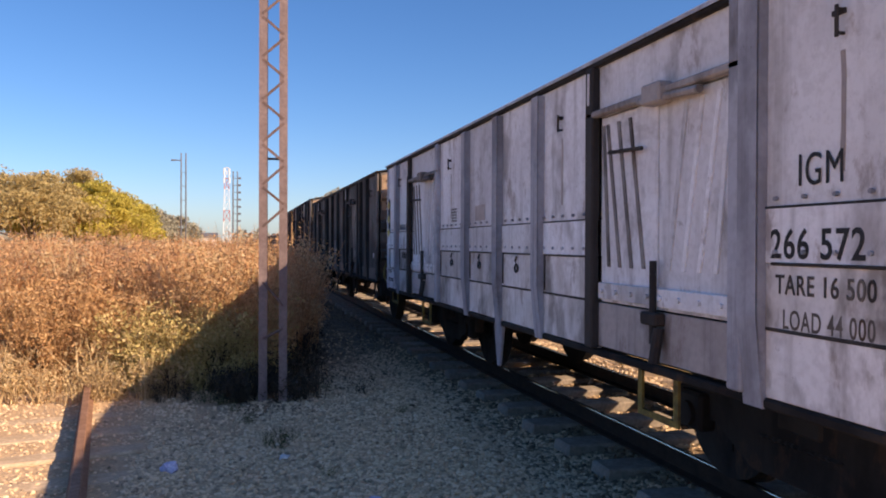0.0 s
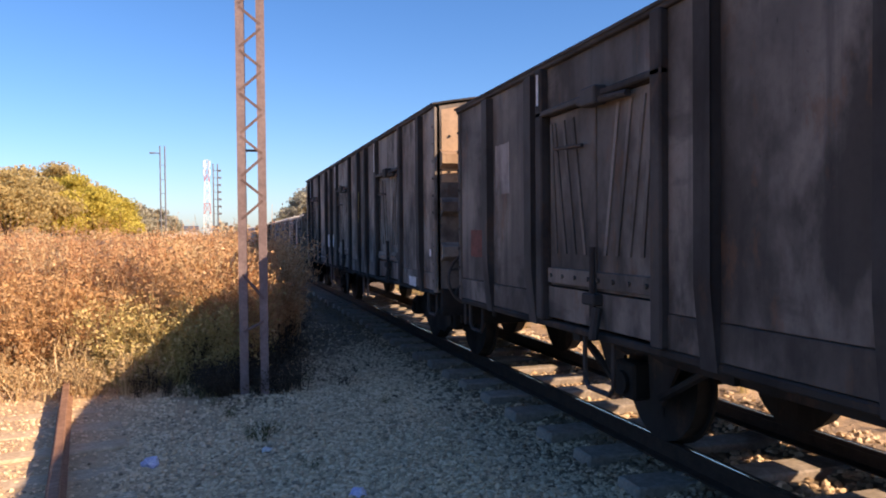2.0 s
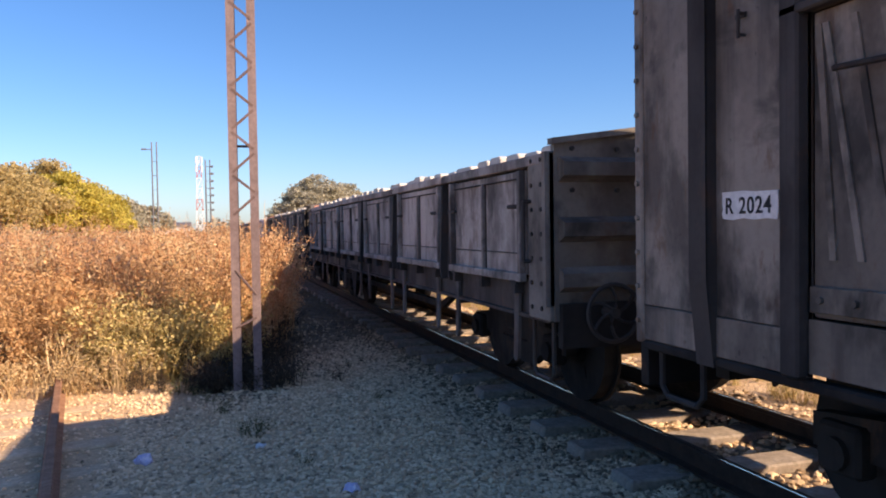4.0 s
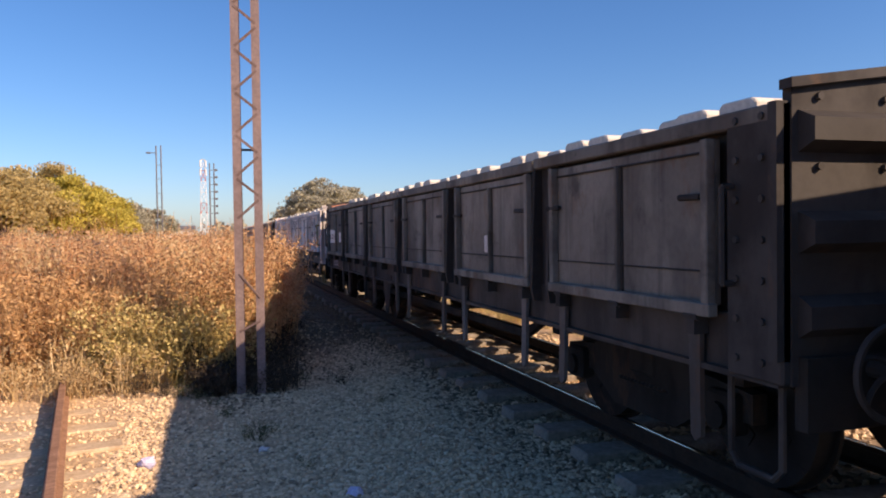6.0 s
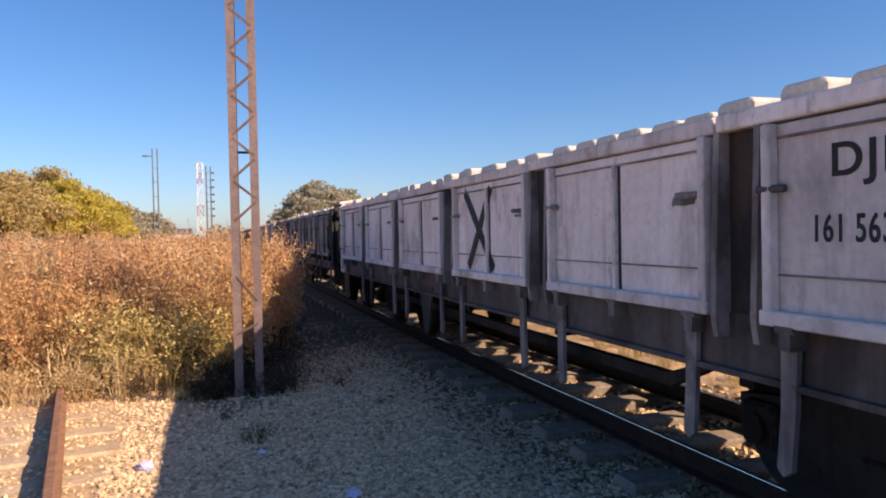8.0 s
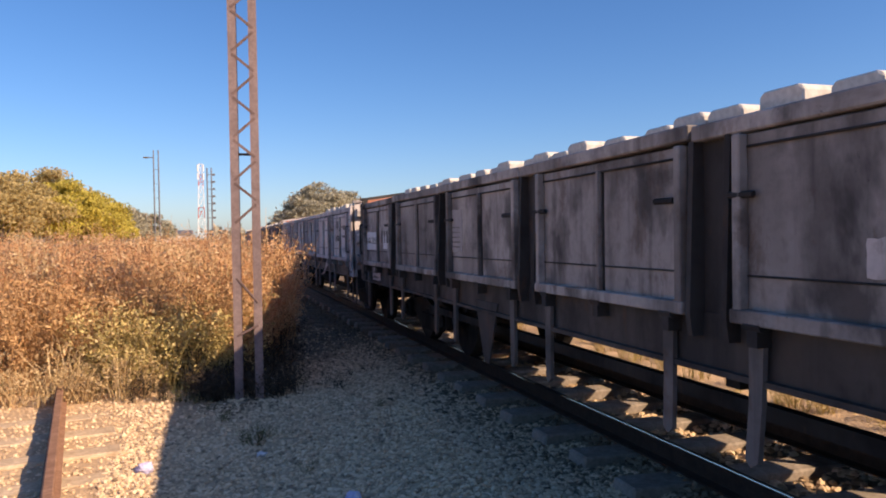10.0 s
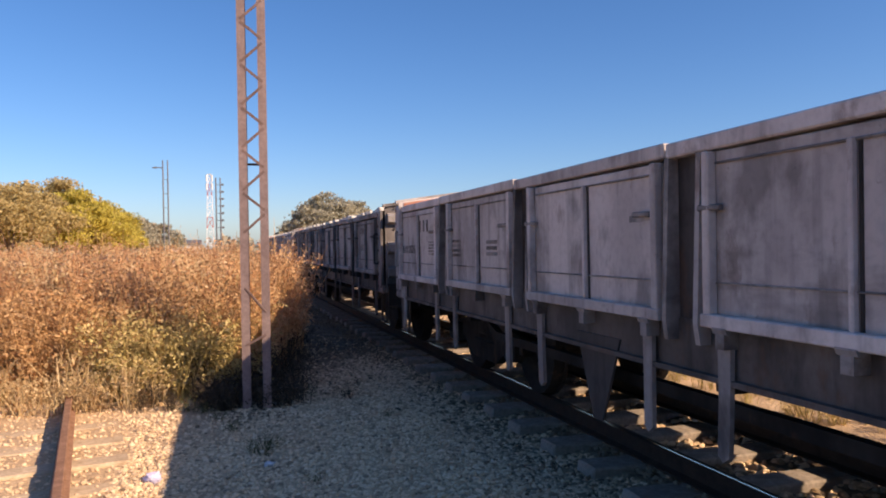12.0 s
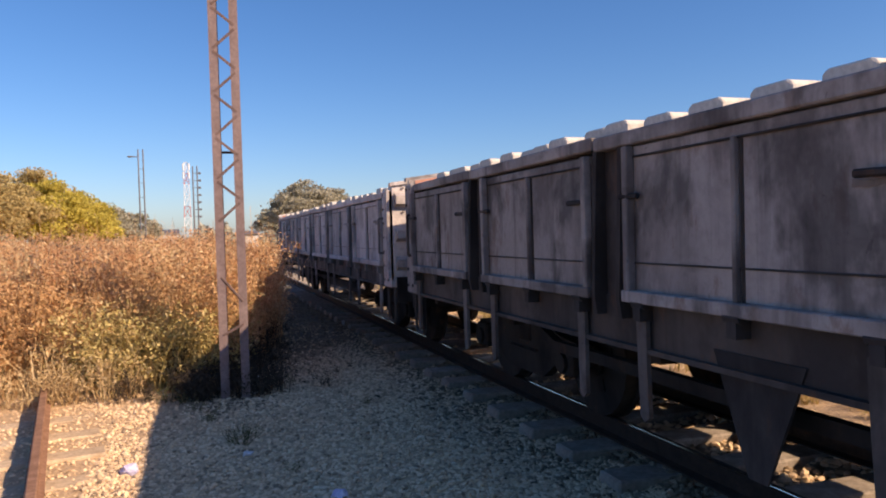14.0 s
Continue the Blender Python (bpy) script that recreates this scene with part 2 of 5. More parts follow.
def ground_material():
    m, nt, b = material("gravel_and_dust", 0.95)
    v = coords(nt)
    big = noise_tex(nt, v, 0.35, 5)
    mid = noise_tex(nt, v, 2.2, 6, 0.7)
    vor = nt.nodes.new("ShaderNodeTexVoronoi")
    vor.inputs["Scale"].default_value = 26
    nt.links.new(v, vor.inputs["Vector"])
    fine = noise_tex(nt, v, 70, 4, 0.7)
    c = ramp(nt, mid, [(0.3, (0.60, 0.41, 0.24)), (0.55, (0.76, 0.54, 0.325)), (0.8, (0.84, 0.62, 0.39))])
    c = mix(nt, ramp(nt, big, [(0.4, grey(0.0)), (0.65, grey(0.6))]), c, (0.52, 0.365, 0.225))
    c = mix(nt, ramp(nt, vor.outputs["Distance"], [(0.15, grey(0.0)), (0.75, grey(0.35))]), c, (0.26, 0.20, 0.14))
    c = mix(nt, ramp(nt, fine, [(0.35, grey(0.25)), (0.6, grey(0.0))]), c, (0.18, 0.14, 0.10))
    tc = nt.nodes.new("ShaderNodeTexCoord")
    sep = nt.nodes.new("ShaderNodeSeparateXYZ")
    nt.links.new(tc.outputs["Object"], sep.inputs[0])

    def span(axis, a, b):
        r = nt.nodes.new("ShaderNodeMapRange")
        r.inputs[1].default_value, r.inputs[2].default_value = a, b
        nt.links.new(sep.outputs[axis], r.inputs[0])
        return r.outputs[0]

    def product(a, b):
        p = nt.nodes.new("ShaderNodeMath")
        p.operation = "MULTIPLY"
        nt.links.new(a, p.inputs[0])
        nt.links.new(b, p.inputs[1])
        return p.outputs[0]

    # darker soil round the mast, with the standing shade put into the colour
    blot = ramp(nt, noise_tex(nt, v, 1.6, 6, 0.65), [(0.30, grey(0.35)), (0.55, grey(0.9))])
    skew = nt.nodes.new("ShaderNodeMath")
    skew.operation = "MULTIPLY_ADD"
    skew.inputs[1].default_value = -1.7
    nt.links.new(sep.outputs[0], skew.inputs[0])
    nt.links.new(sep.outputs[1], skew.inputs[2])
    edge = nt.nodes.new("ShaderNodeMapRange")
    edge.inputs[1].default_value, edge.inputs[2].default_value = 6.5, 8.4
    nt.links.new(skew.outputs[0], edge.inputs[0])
    soil_shade = product(product(edge.outputs[0], span(0, -0.6, 0.2)), blot)
    c = mix(nt, soil_shade, c, (0.085, 0.07, 0.06))
    # shade beside and under the train, painted into the ground along the line
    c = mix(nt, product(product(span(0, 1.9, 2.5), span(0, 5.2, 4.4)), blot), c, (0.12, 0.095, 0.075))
    # open dry grassland away from the tracks
    rng_node = nt.nodes.new("ShaderNodeMapRange")
    rng_node.inputs[1].default_value, rng_node.inputs[2].default_value = 40, 60
    nt.links.new(sep.outputs[1], rng_node.inputs[0])
    c = mix(nt, rng_node.outputs[0], c, ramp(nt, noise_tex(nt, v, 0.15, 5), [(0.35, (0.30, 0.19, 0.09)), (0.65, (0.40, 0.29, 0.14))]))
    nt.links.new(c, b.inputs["Base Color"])
    bump(nt, b, mix(nt, 0.4, vor.outputs["Distance"], fine), 0.7, 0.03)
    return m


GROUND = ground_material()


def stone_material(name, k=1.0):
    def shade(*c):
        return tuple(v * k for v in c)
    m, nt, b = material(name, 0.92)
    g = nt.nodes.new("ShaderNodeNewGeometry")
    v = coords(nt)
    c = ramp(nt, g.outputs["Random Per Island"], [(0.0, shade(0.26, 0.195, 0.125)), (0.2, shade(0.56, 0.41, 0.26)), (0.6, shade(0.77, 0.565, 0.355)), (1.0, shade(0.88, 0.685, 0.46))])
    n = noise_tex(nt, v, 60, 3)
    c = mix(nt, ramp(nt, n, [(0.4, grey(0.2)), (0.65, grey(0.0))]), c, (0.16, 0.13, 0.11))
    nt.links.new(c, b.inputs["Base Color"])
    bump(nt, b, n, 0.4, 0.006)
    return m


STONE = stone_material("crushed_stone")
# the same stone, lightened for the gravel that lies in the sun
SUNSTONE = stone_material("sunlit_pale_stone", 1.1)
# dark copy of the stone: shade by the rail, soil and shade by the mast
SHADESTONE = stone_material("shade_darkened_stone", 0.30)


# ---- mesh helpers ----
def part(name, bm, mat, parent=None, label="", smooth=False):
    me = bpy.data.meshes.new(name)
    bm.to_mesh(me)
    bm.free()
    me.materials.append(mat)
    if smooth:
        for p in me.polygons:
            p.use_smooth = True
    ob = new(name, me)
    if parent is not None:
        ob.parent = parent
    if label:
        ob["label"] = label
    return ob


def soup(name, verts, faces, mat, parent=None, smooth=False):
    """One mesh from computed arrays."""
    me = bpy.data.meshes.new(name)
    me.from_pydata(verts.tolist() if hasattr(verts, "tolist") else verts, [], faces.tolist() if hasattr(faces, "tolist") else faces)
    me.materials.append(mat)
    if smooth:
        me.polygons.foreach_set("use_smooth", [True] * len(me.polygons))
    ob = new(name, me)
    if parent is not None:
        ob.parent = parent
    return ob


def box(bm, x0, x1, y0, y1, z0, z1, bevel=0.0, m=None):
    r = bmesh.ops.create_cube(bm, size=1.0)
    vs = r["verts"]
    bmesh.ops.scale(bm, vec=(abs(x1 - x0), abs(y1 - y0), abs(z1 - z0)), verts=vs)
    bmesh.ops.translate(bm, vec=((x0 + x1) / 2, (y0 + y1) / 2, (z0 + z1) / 2), verts=vs)
    if m is not None:
        bmesh.ops.transform(bm, matrix=m, verts=vs)
    if bevel:
        es = list({e for v in vs for e in v.link_edges})
        bmesh.ops.bevel(bm, geom=es, offset=bevel, segments=1, affect="EDGES")


def rod(bm, a, b, r, seg=8, r2=None):
    a, b = Vector(a), Vector(b)
    d = b - a
    m = Matrix.Translation((a + b) / 2) @ d.to_track_quat("Z", "Y").to_matrix().to_4x4()
    bmesh.ops.create_cone(bm, cap_ends=True, segments=seg, radius1=r, radius2=r if r2 is None else r2, depth=d.length, matrix=m)


def prism(bm, pts, a, b, axis="x"):
    """A flat outline pts pushed from a to b along an axis. For x the outline is (y, z), for y it is (x, z)."""
    def at(p, c):
        return (c, p[0], p[1]) if axis == "x" else (p[0], c, p[1])
    v0 = [bm.verts.new(at(p, a)) for p in pts]
    v1 = [bm.verts.new(at(p, b)) for p in pts]
    n = len(pts)
    bm.faces.new(v0)
    bm.faces.new(v1[::-1])
    for i in range(n):
        bm.faces.new((v0[i], v1[i], v1[(i + 1) % n], v0[(i + 1) % n]))
    bmesh.ops.recalc_face_normals(bm, faces=bm.faces[:])


def ring(bm, centre, r, t, axis="y", seg=28, sides=6):
    """A torus round an axis."""
    c = Vector(centre)
    rows = []
    for i in range(seg):
        a = 2 * math.pi * i / seg
        row = []
        for j in range(sides):
            e = 2 * math.pi * j / sides
            rr = r + t * math.cos(e)
            u, w, h = rr * math.cos(a), rr * math.sin(a), t * math.sin(e)
            row.append(bm.verts.new(c + (Vector((u, h, w)) if axis == "y" else Vector((h, u, w)))))
        rows.append(row)
    for i in range(seg):
        for j in range(sides):
            bm.faces.new((rows[i][j], rows[(i + 1) % seg][j], rows[(i + 1) % seg][(j + 1) % sides], rows[i][(j + 1) % sides]))


def lettering(name, words, x, y, z, height, parent, mat=None, face="side", width=None, bold=0.02):
    """Stencilled words on the side that faces -x (or on an end that faces -y); (y, z) is the lower corner where the words begin."""
    cu = bpy.data.curves.new(name, "FONT")
    cu.body = words
    cu.size = height / 0.70
    cu.extrude = 0.001
    cu.space_character = 1.12
    cu.offset = height * bold
    ob = bpy.data.objects.new(name, cu)
    scene.collection.objects.link(ob)
    dg = bpy.context.evaluated_depsgraph_get()
    me = bpy.data.meshes.new_from_object(ob.evaluated_get(dg))
    bpy.data.objects.remove(ob)
    bpy.data.curves.remove(cu)
    me.name = name
    k = 1.0
    if width and len(me.vertices):
        xs = [v.co.x for v in me.vertices]
        k = width / max(1e-3, max(xs) - min(xs))
    for v in me.vertices:
        u, w, n = v.co.x * k, v.co.y, v.co.z
        v.co = (x - n, y - u, z + w) if face == "side" else (y + u, x - n, z + w)
    bm = bmesh.new()
    bm.from_mesh(me)
    bpy.data.meshes.remove(me)
    left = set(bm.verts)
    while left:
        heap, island = [min(left, key=lambda q: q.index)], set()
        while heap:
            q = heap.pop()
            if q not in island:
                island.add(q)
                heap += [e.other_vert(q) for e in q.link_edges]
        left -= island
        glyph = bmesh.new()
        twin = {q: glyph.verts.new(q.co) for q in sorted(island, key=lambda q: q.index)}
        for f in bm.faces:
            if f.verts[0] in island:
                glyph.faces.new([twin[q] for q in f.verts])
        part("letter", glyph, mat or LETTER, parent)
    bm.free()


def bars(name, x, y, z, w, h, n, parent, mat=None, face="side", fill=0.72):
    """Unreadable writing: short plain bars in a row."""
    step = w / n
    bm = bmesh.new()
    for i in range(n):
        a = y - i * step
        if face == "side":
            box(bm, x - 0.002, x + 0.002, a - step * fill, a, z, z + h)
        else:
            box(bm, y + i * step, y + i * step + step * fill, x - 0.002, x + 0.002, z, z + h)
        if n <= 5:
            part("letter_bar", bm, mat or LETTER, parent)
            bm = bmesh.new()
    if n > 5:
        tagged(part(name, bm, mat or LETTER, parent), kind="stuff")
    else:
        bm.free()


# ---- ground: one sheet to the horizon ----
def height(x, y):
    """The lie of the land: flat round both tracks, a little cess between them."""
    z = -0.03 + 0.025 * noise.noise((x * 0.7, y * 0.7, 0.3)) + 0.012 * noise.noise((x * 2.3, y * 2.3, 4.0))
    bed = max(0.0, min(1.0, (x - 1.7) / 0.5)) * max(0.0, min(1.0, (2.95 - x) / 0.3)) + 0.9 * max(0.0, min(1.0, (0.62 - abs(x - CX)) / 0.25))
    far = max(0.0, math.hypot(x, y) - 60) / 400
    return z - 0.06 * bed - min(far, 1.0) * 0.5


def build_ground():
    xs = sorted({round(v, 3) for v in [*np.arange(-6, 8, 0.18), *np.arange(-30, -6, 1.5), *np.arange(8, 30, 1.5), *[s * d for s in (-1, 1) for d in (36, 50, 80, 140, 300, 700, 1600, 3500)]]})
    ys = sorted({round(v, 3) for v in [*np.arange(0, 16, 0.18), *np.arange(16, 60, 1.5), *np.arange(-20, 0, 2.0), 70, 90, 120, 180, 300, 600, 1200, 2400, 4200, -40, -90, -300, -1000]})
    verts = [(x, y, height(x, y)) for y in ys for x in xs]
    n = len(xs)
    faces = [(j * n + i, j * n + i + 1, (j + 1) * n + i + 1, (j + 1) * n + i) for j in range(len(ys) - 1) for i in range(n - 1)]
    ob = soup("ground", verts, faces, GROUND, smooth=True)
    tagged(ob, "dusty brown gravel and dry earth beside the tracks", "ground", kind="structure")


build_ground()


# ---- rails and sleepers ----
def rail_profile(bm, length, h=0.15, head=0.068, y0=0.0):
    pts = [(-0.06, 0), (0.06, 0), (0.06, 0.012), (0.012, 0.03), (0.012, h - 0.04), (head / 2, h - 0.03), (head / 2, h - 0.006), (head / 2 - 0.008, h), (-head / 2 + 0.008, h), (-head / 2, h - 0.006), (-head / 2, h - 0.03), (-0.012, h - 0.04), (-0.012, 0.03), (-0.06, 0.012)]
    prism(bm, pts, y0, y0 + length, "y")


def build_running_line():
    for s in (-1, 1):
        bm = bmesh.new()
        rail_profile(bm, 800, y0=-160)
        r = part("rail", bm, RAILRUST)
        r.location = (CX + s * (GAUGE / 2 + 0.034), 0, 0)
        tagged(r, "steel running rail with rusty sides and a polished head", "rail", "running line rails", "structure")
        bm = bmesh.new()
        prism(bm, [(-0.006, 0.1496), (-0.006, 0.1520), (0.008, 0.1500), (0.008, 0.1496)], -160, 640, "y")
        part("running_surface", bm, RAILTOP, r, "narrow shining worn band").location = (-0.016, 0, 0)
    bm = bmesh.new()
    prism(bm, [(-1.06, -0.16), (1.06, -0.16), (1.03, 0.0), (0.35, -0.012), (-0.35, -0.012), (-1.03, 0.0)], -0.135, 0.135, "y")
    bmesh.ops.bevel(bm, geom=bm.edges[:], offset=0.012, segments=1, affect="EDGES")
    first = part("sleeper", bm, CONCRETE)
    tagged(first, "dusty concrete sleeper bedded in the ballast", "sleeper", "running line sleepers", "structure")
    rnd = random.Random(4)
    for i in range(140):
        y = -19.6 + i * 0.68
        m = pose(CX + rnd.uniform(-0.02, 0.02), y, rnd.uniform(-0.008, 0.004), 0, 0, rnd.uniform(-1, 1))
        if i == 0:
            first.matrix_basis = m
        else:
            ob = new("sleeper", first.data)
            ob.matrix_basis = m
            tagged(ob, first["label"], "sleeper", "running line sleepers", "structure")


build_running_line()

SIDE_ANGLE = 8.9      # the old siding swings off to the left
SIDE0 = (-0.925, 4.66)


def build_siding():
    base = pose(SIDE0[0], SIDE0[1], 0, 0, 0, SIDE_ANGLE)
    for s in (0, -1):
        bm = bmesh.new()
        rail_profile(bm, 64, h=0.14, head=0.065, y0=-30)
        r = part("rail", bm, RUSTRAIL)
        r.matrix_basis = base @ pose(s * (GAUGE + 0.065), 0, -0.01)
        tagged(r, "disused brown-rusted siding rail in gravel", "rail", "siding rails", "structure")
    rnd = random.Random(8)
    first = None
    for i in range(44):
        m = base @ pose(-0.57 + rnd.uniform(-0.04, 0.04), -22.24 + i * 0.68, rnd.uniform(-0.035, -0.012), rnd.uniform(-1, 1), rnd.uniform(-0.7, 0.7), rnd.uniform(-2.5, 2.5))
        if first is None:
            bm = bmesh.new()
            box(bm, -1.0, 1.0, -0.12, 0.12, -0.12, 0.0, 0.015)
            first = part("sleeper", bm, WOOD)
            ob = first
        else:
            ob = new("sleeper", first.data)
        ob.matrix_basis = m
        tagged(ob, "sun-bleached old sleeper half sunk in gravel", "sleeper", "siding sleepers", "structure")


build_siding()


# ---- loose stones ----
ICO = [(0, 0, -1), (0.72, -0.53, -0.45), (-0.28, -0.85, -0.45), (-0.89, 0, -0.45), (-0.28, 0.85, -0.45), (0.72, 0.53, -0.45), (0.28, -0.85, 0.45), (-0.72, -0.53, 0.45), (-0.72, 0.53, 0.45), (0.28, 0.85, 0.45), (0.89, 0, 0.45), (0, 0, 1)]
ICOF = [(0, 1, 2), (1, 0, 5), (0, 2, 3), (0, 3, 4), (0, 4, 5), (1, 5, 10), (2, 1, 6), (3, 2, 7), (4, 3, 8), (5, 4, 9), (1, 10, 6), (2, 6, 7), (3, 7, 8), (4, 8, 9), (5, 9, 10), (6, 10, 11), (7, 6, 11), (8, 7, 11), (9, 8, 11), (10, 9, 11)]


def scatter_stones(name, spots, sizes, label, seed, mat=None):
    rng = np.random.default_rng(seed)
    n = len(spots)
    v = np.array(ICO)[None] * rng.uniform(0.72, 1.25, (n, 12, 1))
    v = v * sizes[:, None, None] * rng.uniform(0.6, 1.3, (n, 1, 3)) * np.array([1, 1, 0.7])
    a = rng.uniform(0, 6.28, n)
    c, s = np.cos(a)[:, None], np.sin(a)[:, None]
    v = np.stack([v[..., 0] * c - v[..., 1] * s, v[..., 0] * s + v[..., 1] * c, v[..., 2]], -1)
    z = np.array([height(x, y) for x, y in spots])
    v += np.stack([spots[:, 0], spots[:, 1], z + sizes * 0.15], -1)[:, None]
    f = np.array(ICOF)[None] + (np.arange(n) * 12)[:, None, None]
    ob = soup(name, v.reshape(-1, 3), f.reshape(-1, 3), mat or STONE)
    return tagged(ob, label, "gravel", kind="stuff")


def build_stones():
    rng = np.random.default_rng(11)
    d = rng.uniform(0, 1, 35000) ** 1.5
    y = 3.9 + d * 10
    x = 2.75 - 3.5 * rng.uniform(0, 1, len(y)) ** 1.2
    # the gravel thins out over the darkened ground round the mast
    keep = rng.uniform(0, 1, len(y)) > np.clip((y - 1.7 * np.maximum(x, 0) - 6.4) / 2.0, 0, 0.9)
    x, y = x[keep], y[keep]
    scatter_stones("ballast_stones", np.stack([x, y], -1), rng.uniform(0.007, 0.025, len(y)), "grey-brown crushed ballast stones between the tracks", 1)
    y = 2.4 + rng.uniform(0, 1, 7500) ** 1.3 * 19
    x = rng.uniform(3.05, 4.9, len(y))
    # fewer stones lie on the sleepers themselves
    clear = (np.abs((y + 19.6 + 0.34) % 0.68 - 0.34) > 0.12) | (rng.uniform(0, 1, len(y)) < 0.22)
    x, y = x[clear], y[clear]
    scatter_stones("track_ballast", np.stack([x, y], -1), rng.uniform(0.016, 0.042, len(y)), "loose ballast stones between the running rails", 2)
    # stones along the near rail carry the shade there in their colour
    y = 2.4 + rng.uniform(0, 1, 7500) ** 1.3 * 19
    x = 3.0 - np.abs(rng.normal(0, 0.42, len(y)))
    scatter_stones("oiled_ballast", np.stack([x, y], -1), rng.uniform(0.012, 0.034, len(y)), "ballast stones darkened for the shade along the near rail", 4, SHADESTONE)
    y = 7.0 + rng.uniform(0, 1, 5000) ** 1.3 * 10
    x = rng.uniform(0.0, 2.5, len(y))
    # only inside the ground's patch of dark soil and painted shade
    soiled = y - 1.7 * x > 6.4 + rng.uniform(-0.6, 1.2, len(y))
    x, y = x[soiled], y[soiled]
    scatter_stones("cinder_stones", np.stack([x, y], -1), rng.uniform(0.008, 0.024, len(y)), "stones round the mast, dark for soil and for shade", 6, SHADESTONE)
    y = rng.uniform(3.9, 9.5, 7500)
    x = rng.uniform(-4.0, -0.4, len(y))
    scatter_stones("siding_gravel", np.stack([x, y], -1), rng.uniform(0.007, 0.02, len(y)), "sunlit pale gravel round the old siding", 3, SUNSTONE)


build_stones()


# ---- lattice mast beside the line ----
def build_mast():
    mast = new("lattice_mast")
    mast.matrix_basis = pose(0.332, 7.85, -0.1, 0, 0, -4)
    tagged(mast, "pinkish-brown steel lattice mast standing in dry brush", "mast")
    H = 9.0
    for sx in (-1, 1):
        for sy in (-1, 1):
            bm = bmesh.new()
            x, y = sx * 0.100, sy * 0.10
            box(bm, x - 0.041, x + 0.041, y - 0.005, y + 0.005, 0, H)
            box(bm, x + sx * 0.031, x + sx * 0.041, y - sy * 0.07, y - sy * 0.005, 0, H)
            part("leg_angle", bm, MASTPAINT, mast)
    step = 0.43
    for i in range(int((H - 1.85) / step)):
        z = 1.85 + i * step
        for a, za, zb in ((-1, 0.0, 0.19), (1, 0.23, 0.40)):
            bm = bmesh.new()
            d = Vector((-2 * a * 0.105, 0, zb - za))
            m = Matrix.Translation((0, -0.104, z + (za + zb) / 2)) @ Matrix.Rotation(-math.atan2(d.z, d.x), 4, "Y")
            box(bm, -d.length / 2, d.length / 2, -0.004, 0.004, -0.013, 0.013, m=m)
            part("lattice_bar", bm, MASTBAR, mast)
    for k, (x0, z0, x1, z1) in enumerate(((-0.1, 0.72, 0.1, 0.82), (0.1, 1.05, -0.1, 1.3))):
        bm = bmesh.new()
        rod(bm, (x0, -0.1, z0), (x1, -0.1, z1), 0.014, 6)
        part("lattice_bar", bm, MASTBAR, mast)
    for z in (2.55, 4.55, 6.6):
        bm = bmesh.new()
        box(bm, -0.12, 0.12, -0.006, 0.006, z - 0.012, z + 0.012)
        part("cross_tie", bm, MASTBAR, mast)


build_mast()


# ---- train ----
def speed_way(t):
    """Metres that the train has come by t seconds."""
    return 7.95 * t - 0.0165 * t * t


TRAIN = []            # (thing, y at the start, [(axle, y in the wagon)])
WHEEL_R = 0.42


def wheelset(parent, y):
    bm = bmesh.new()
    for s in (-1, 1):
        x = s * (GAUGE / 2 + 0.03)
        rod(bm, (x - 0.06, 0, 0), (x + 0.06, 0, 0), WHEEL_R, 28)
        rod(bm, (x - s * 0.075, 0, 0), (x - s * 0.05, 0, 0), WHEEL_R + 0.026, 28)
        rod(bm, (x - 0.085, 0, 0), (x + 0.085, 0, 0), 0.12, 14)
        for k in range(4):
            a = k * math.pi / 2
            box(bm, x - 0.068, x + 0.068, 0.2 * math.cos(a) - 0.05, 0.2 * math.cos(a) + 0.05, 0.2 * math.sin(a) - 0.05, 0.2 * math.sin(a) + 0.05)
    rod(bm, (-0.85, 0, 0), (0.85, 0, 0), 0.07, 12)
    ob = part("wheelset", bm, UNDER, parent, "dark steel wheels on an axle")
    ob.location = (0, y, WHEEL_R)
    return ob


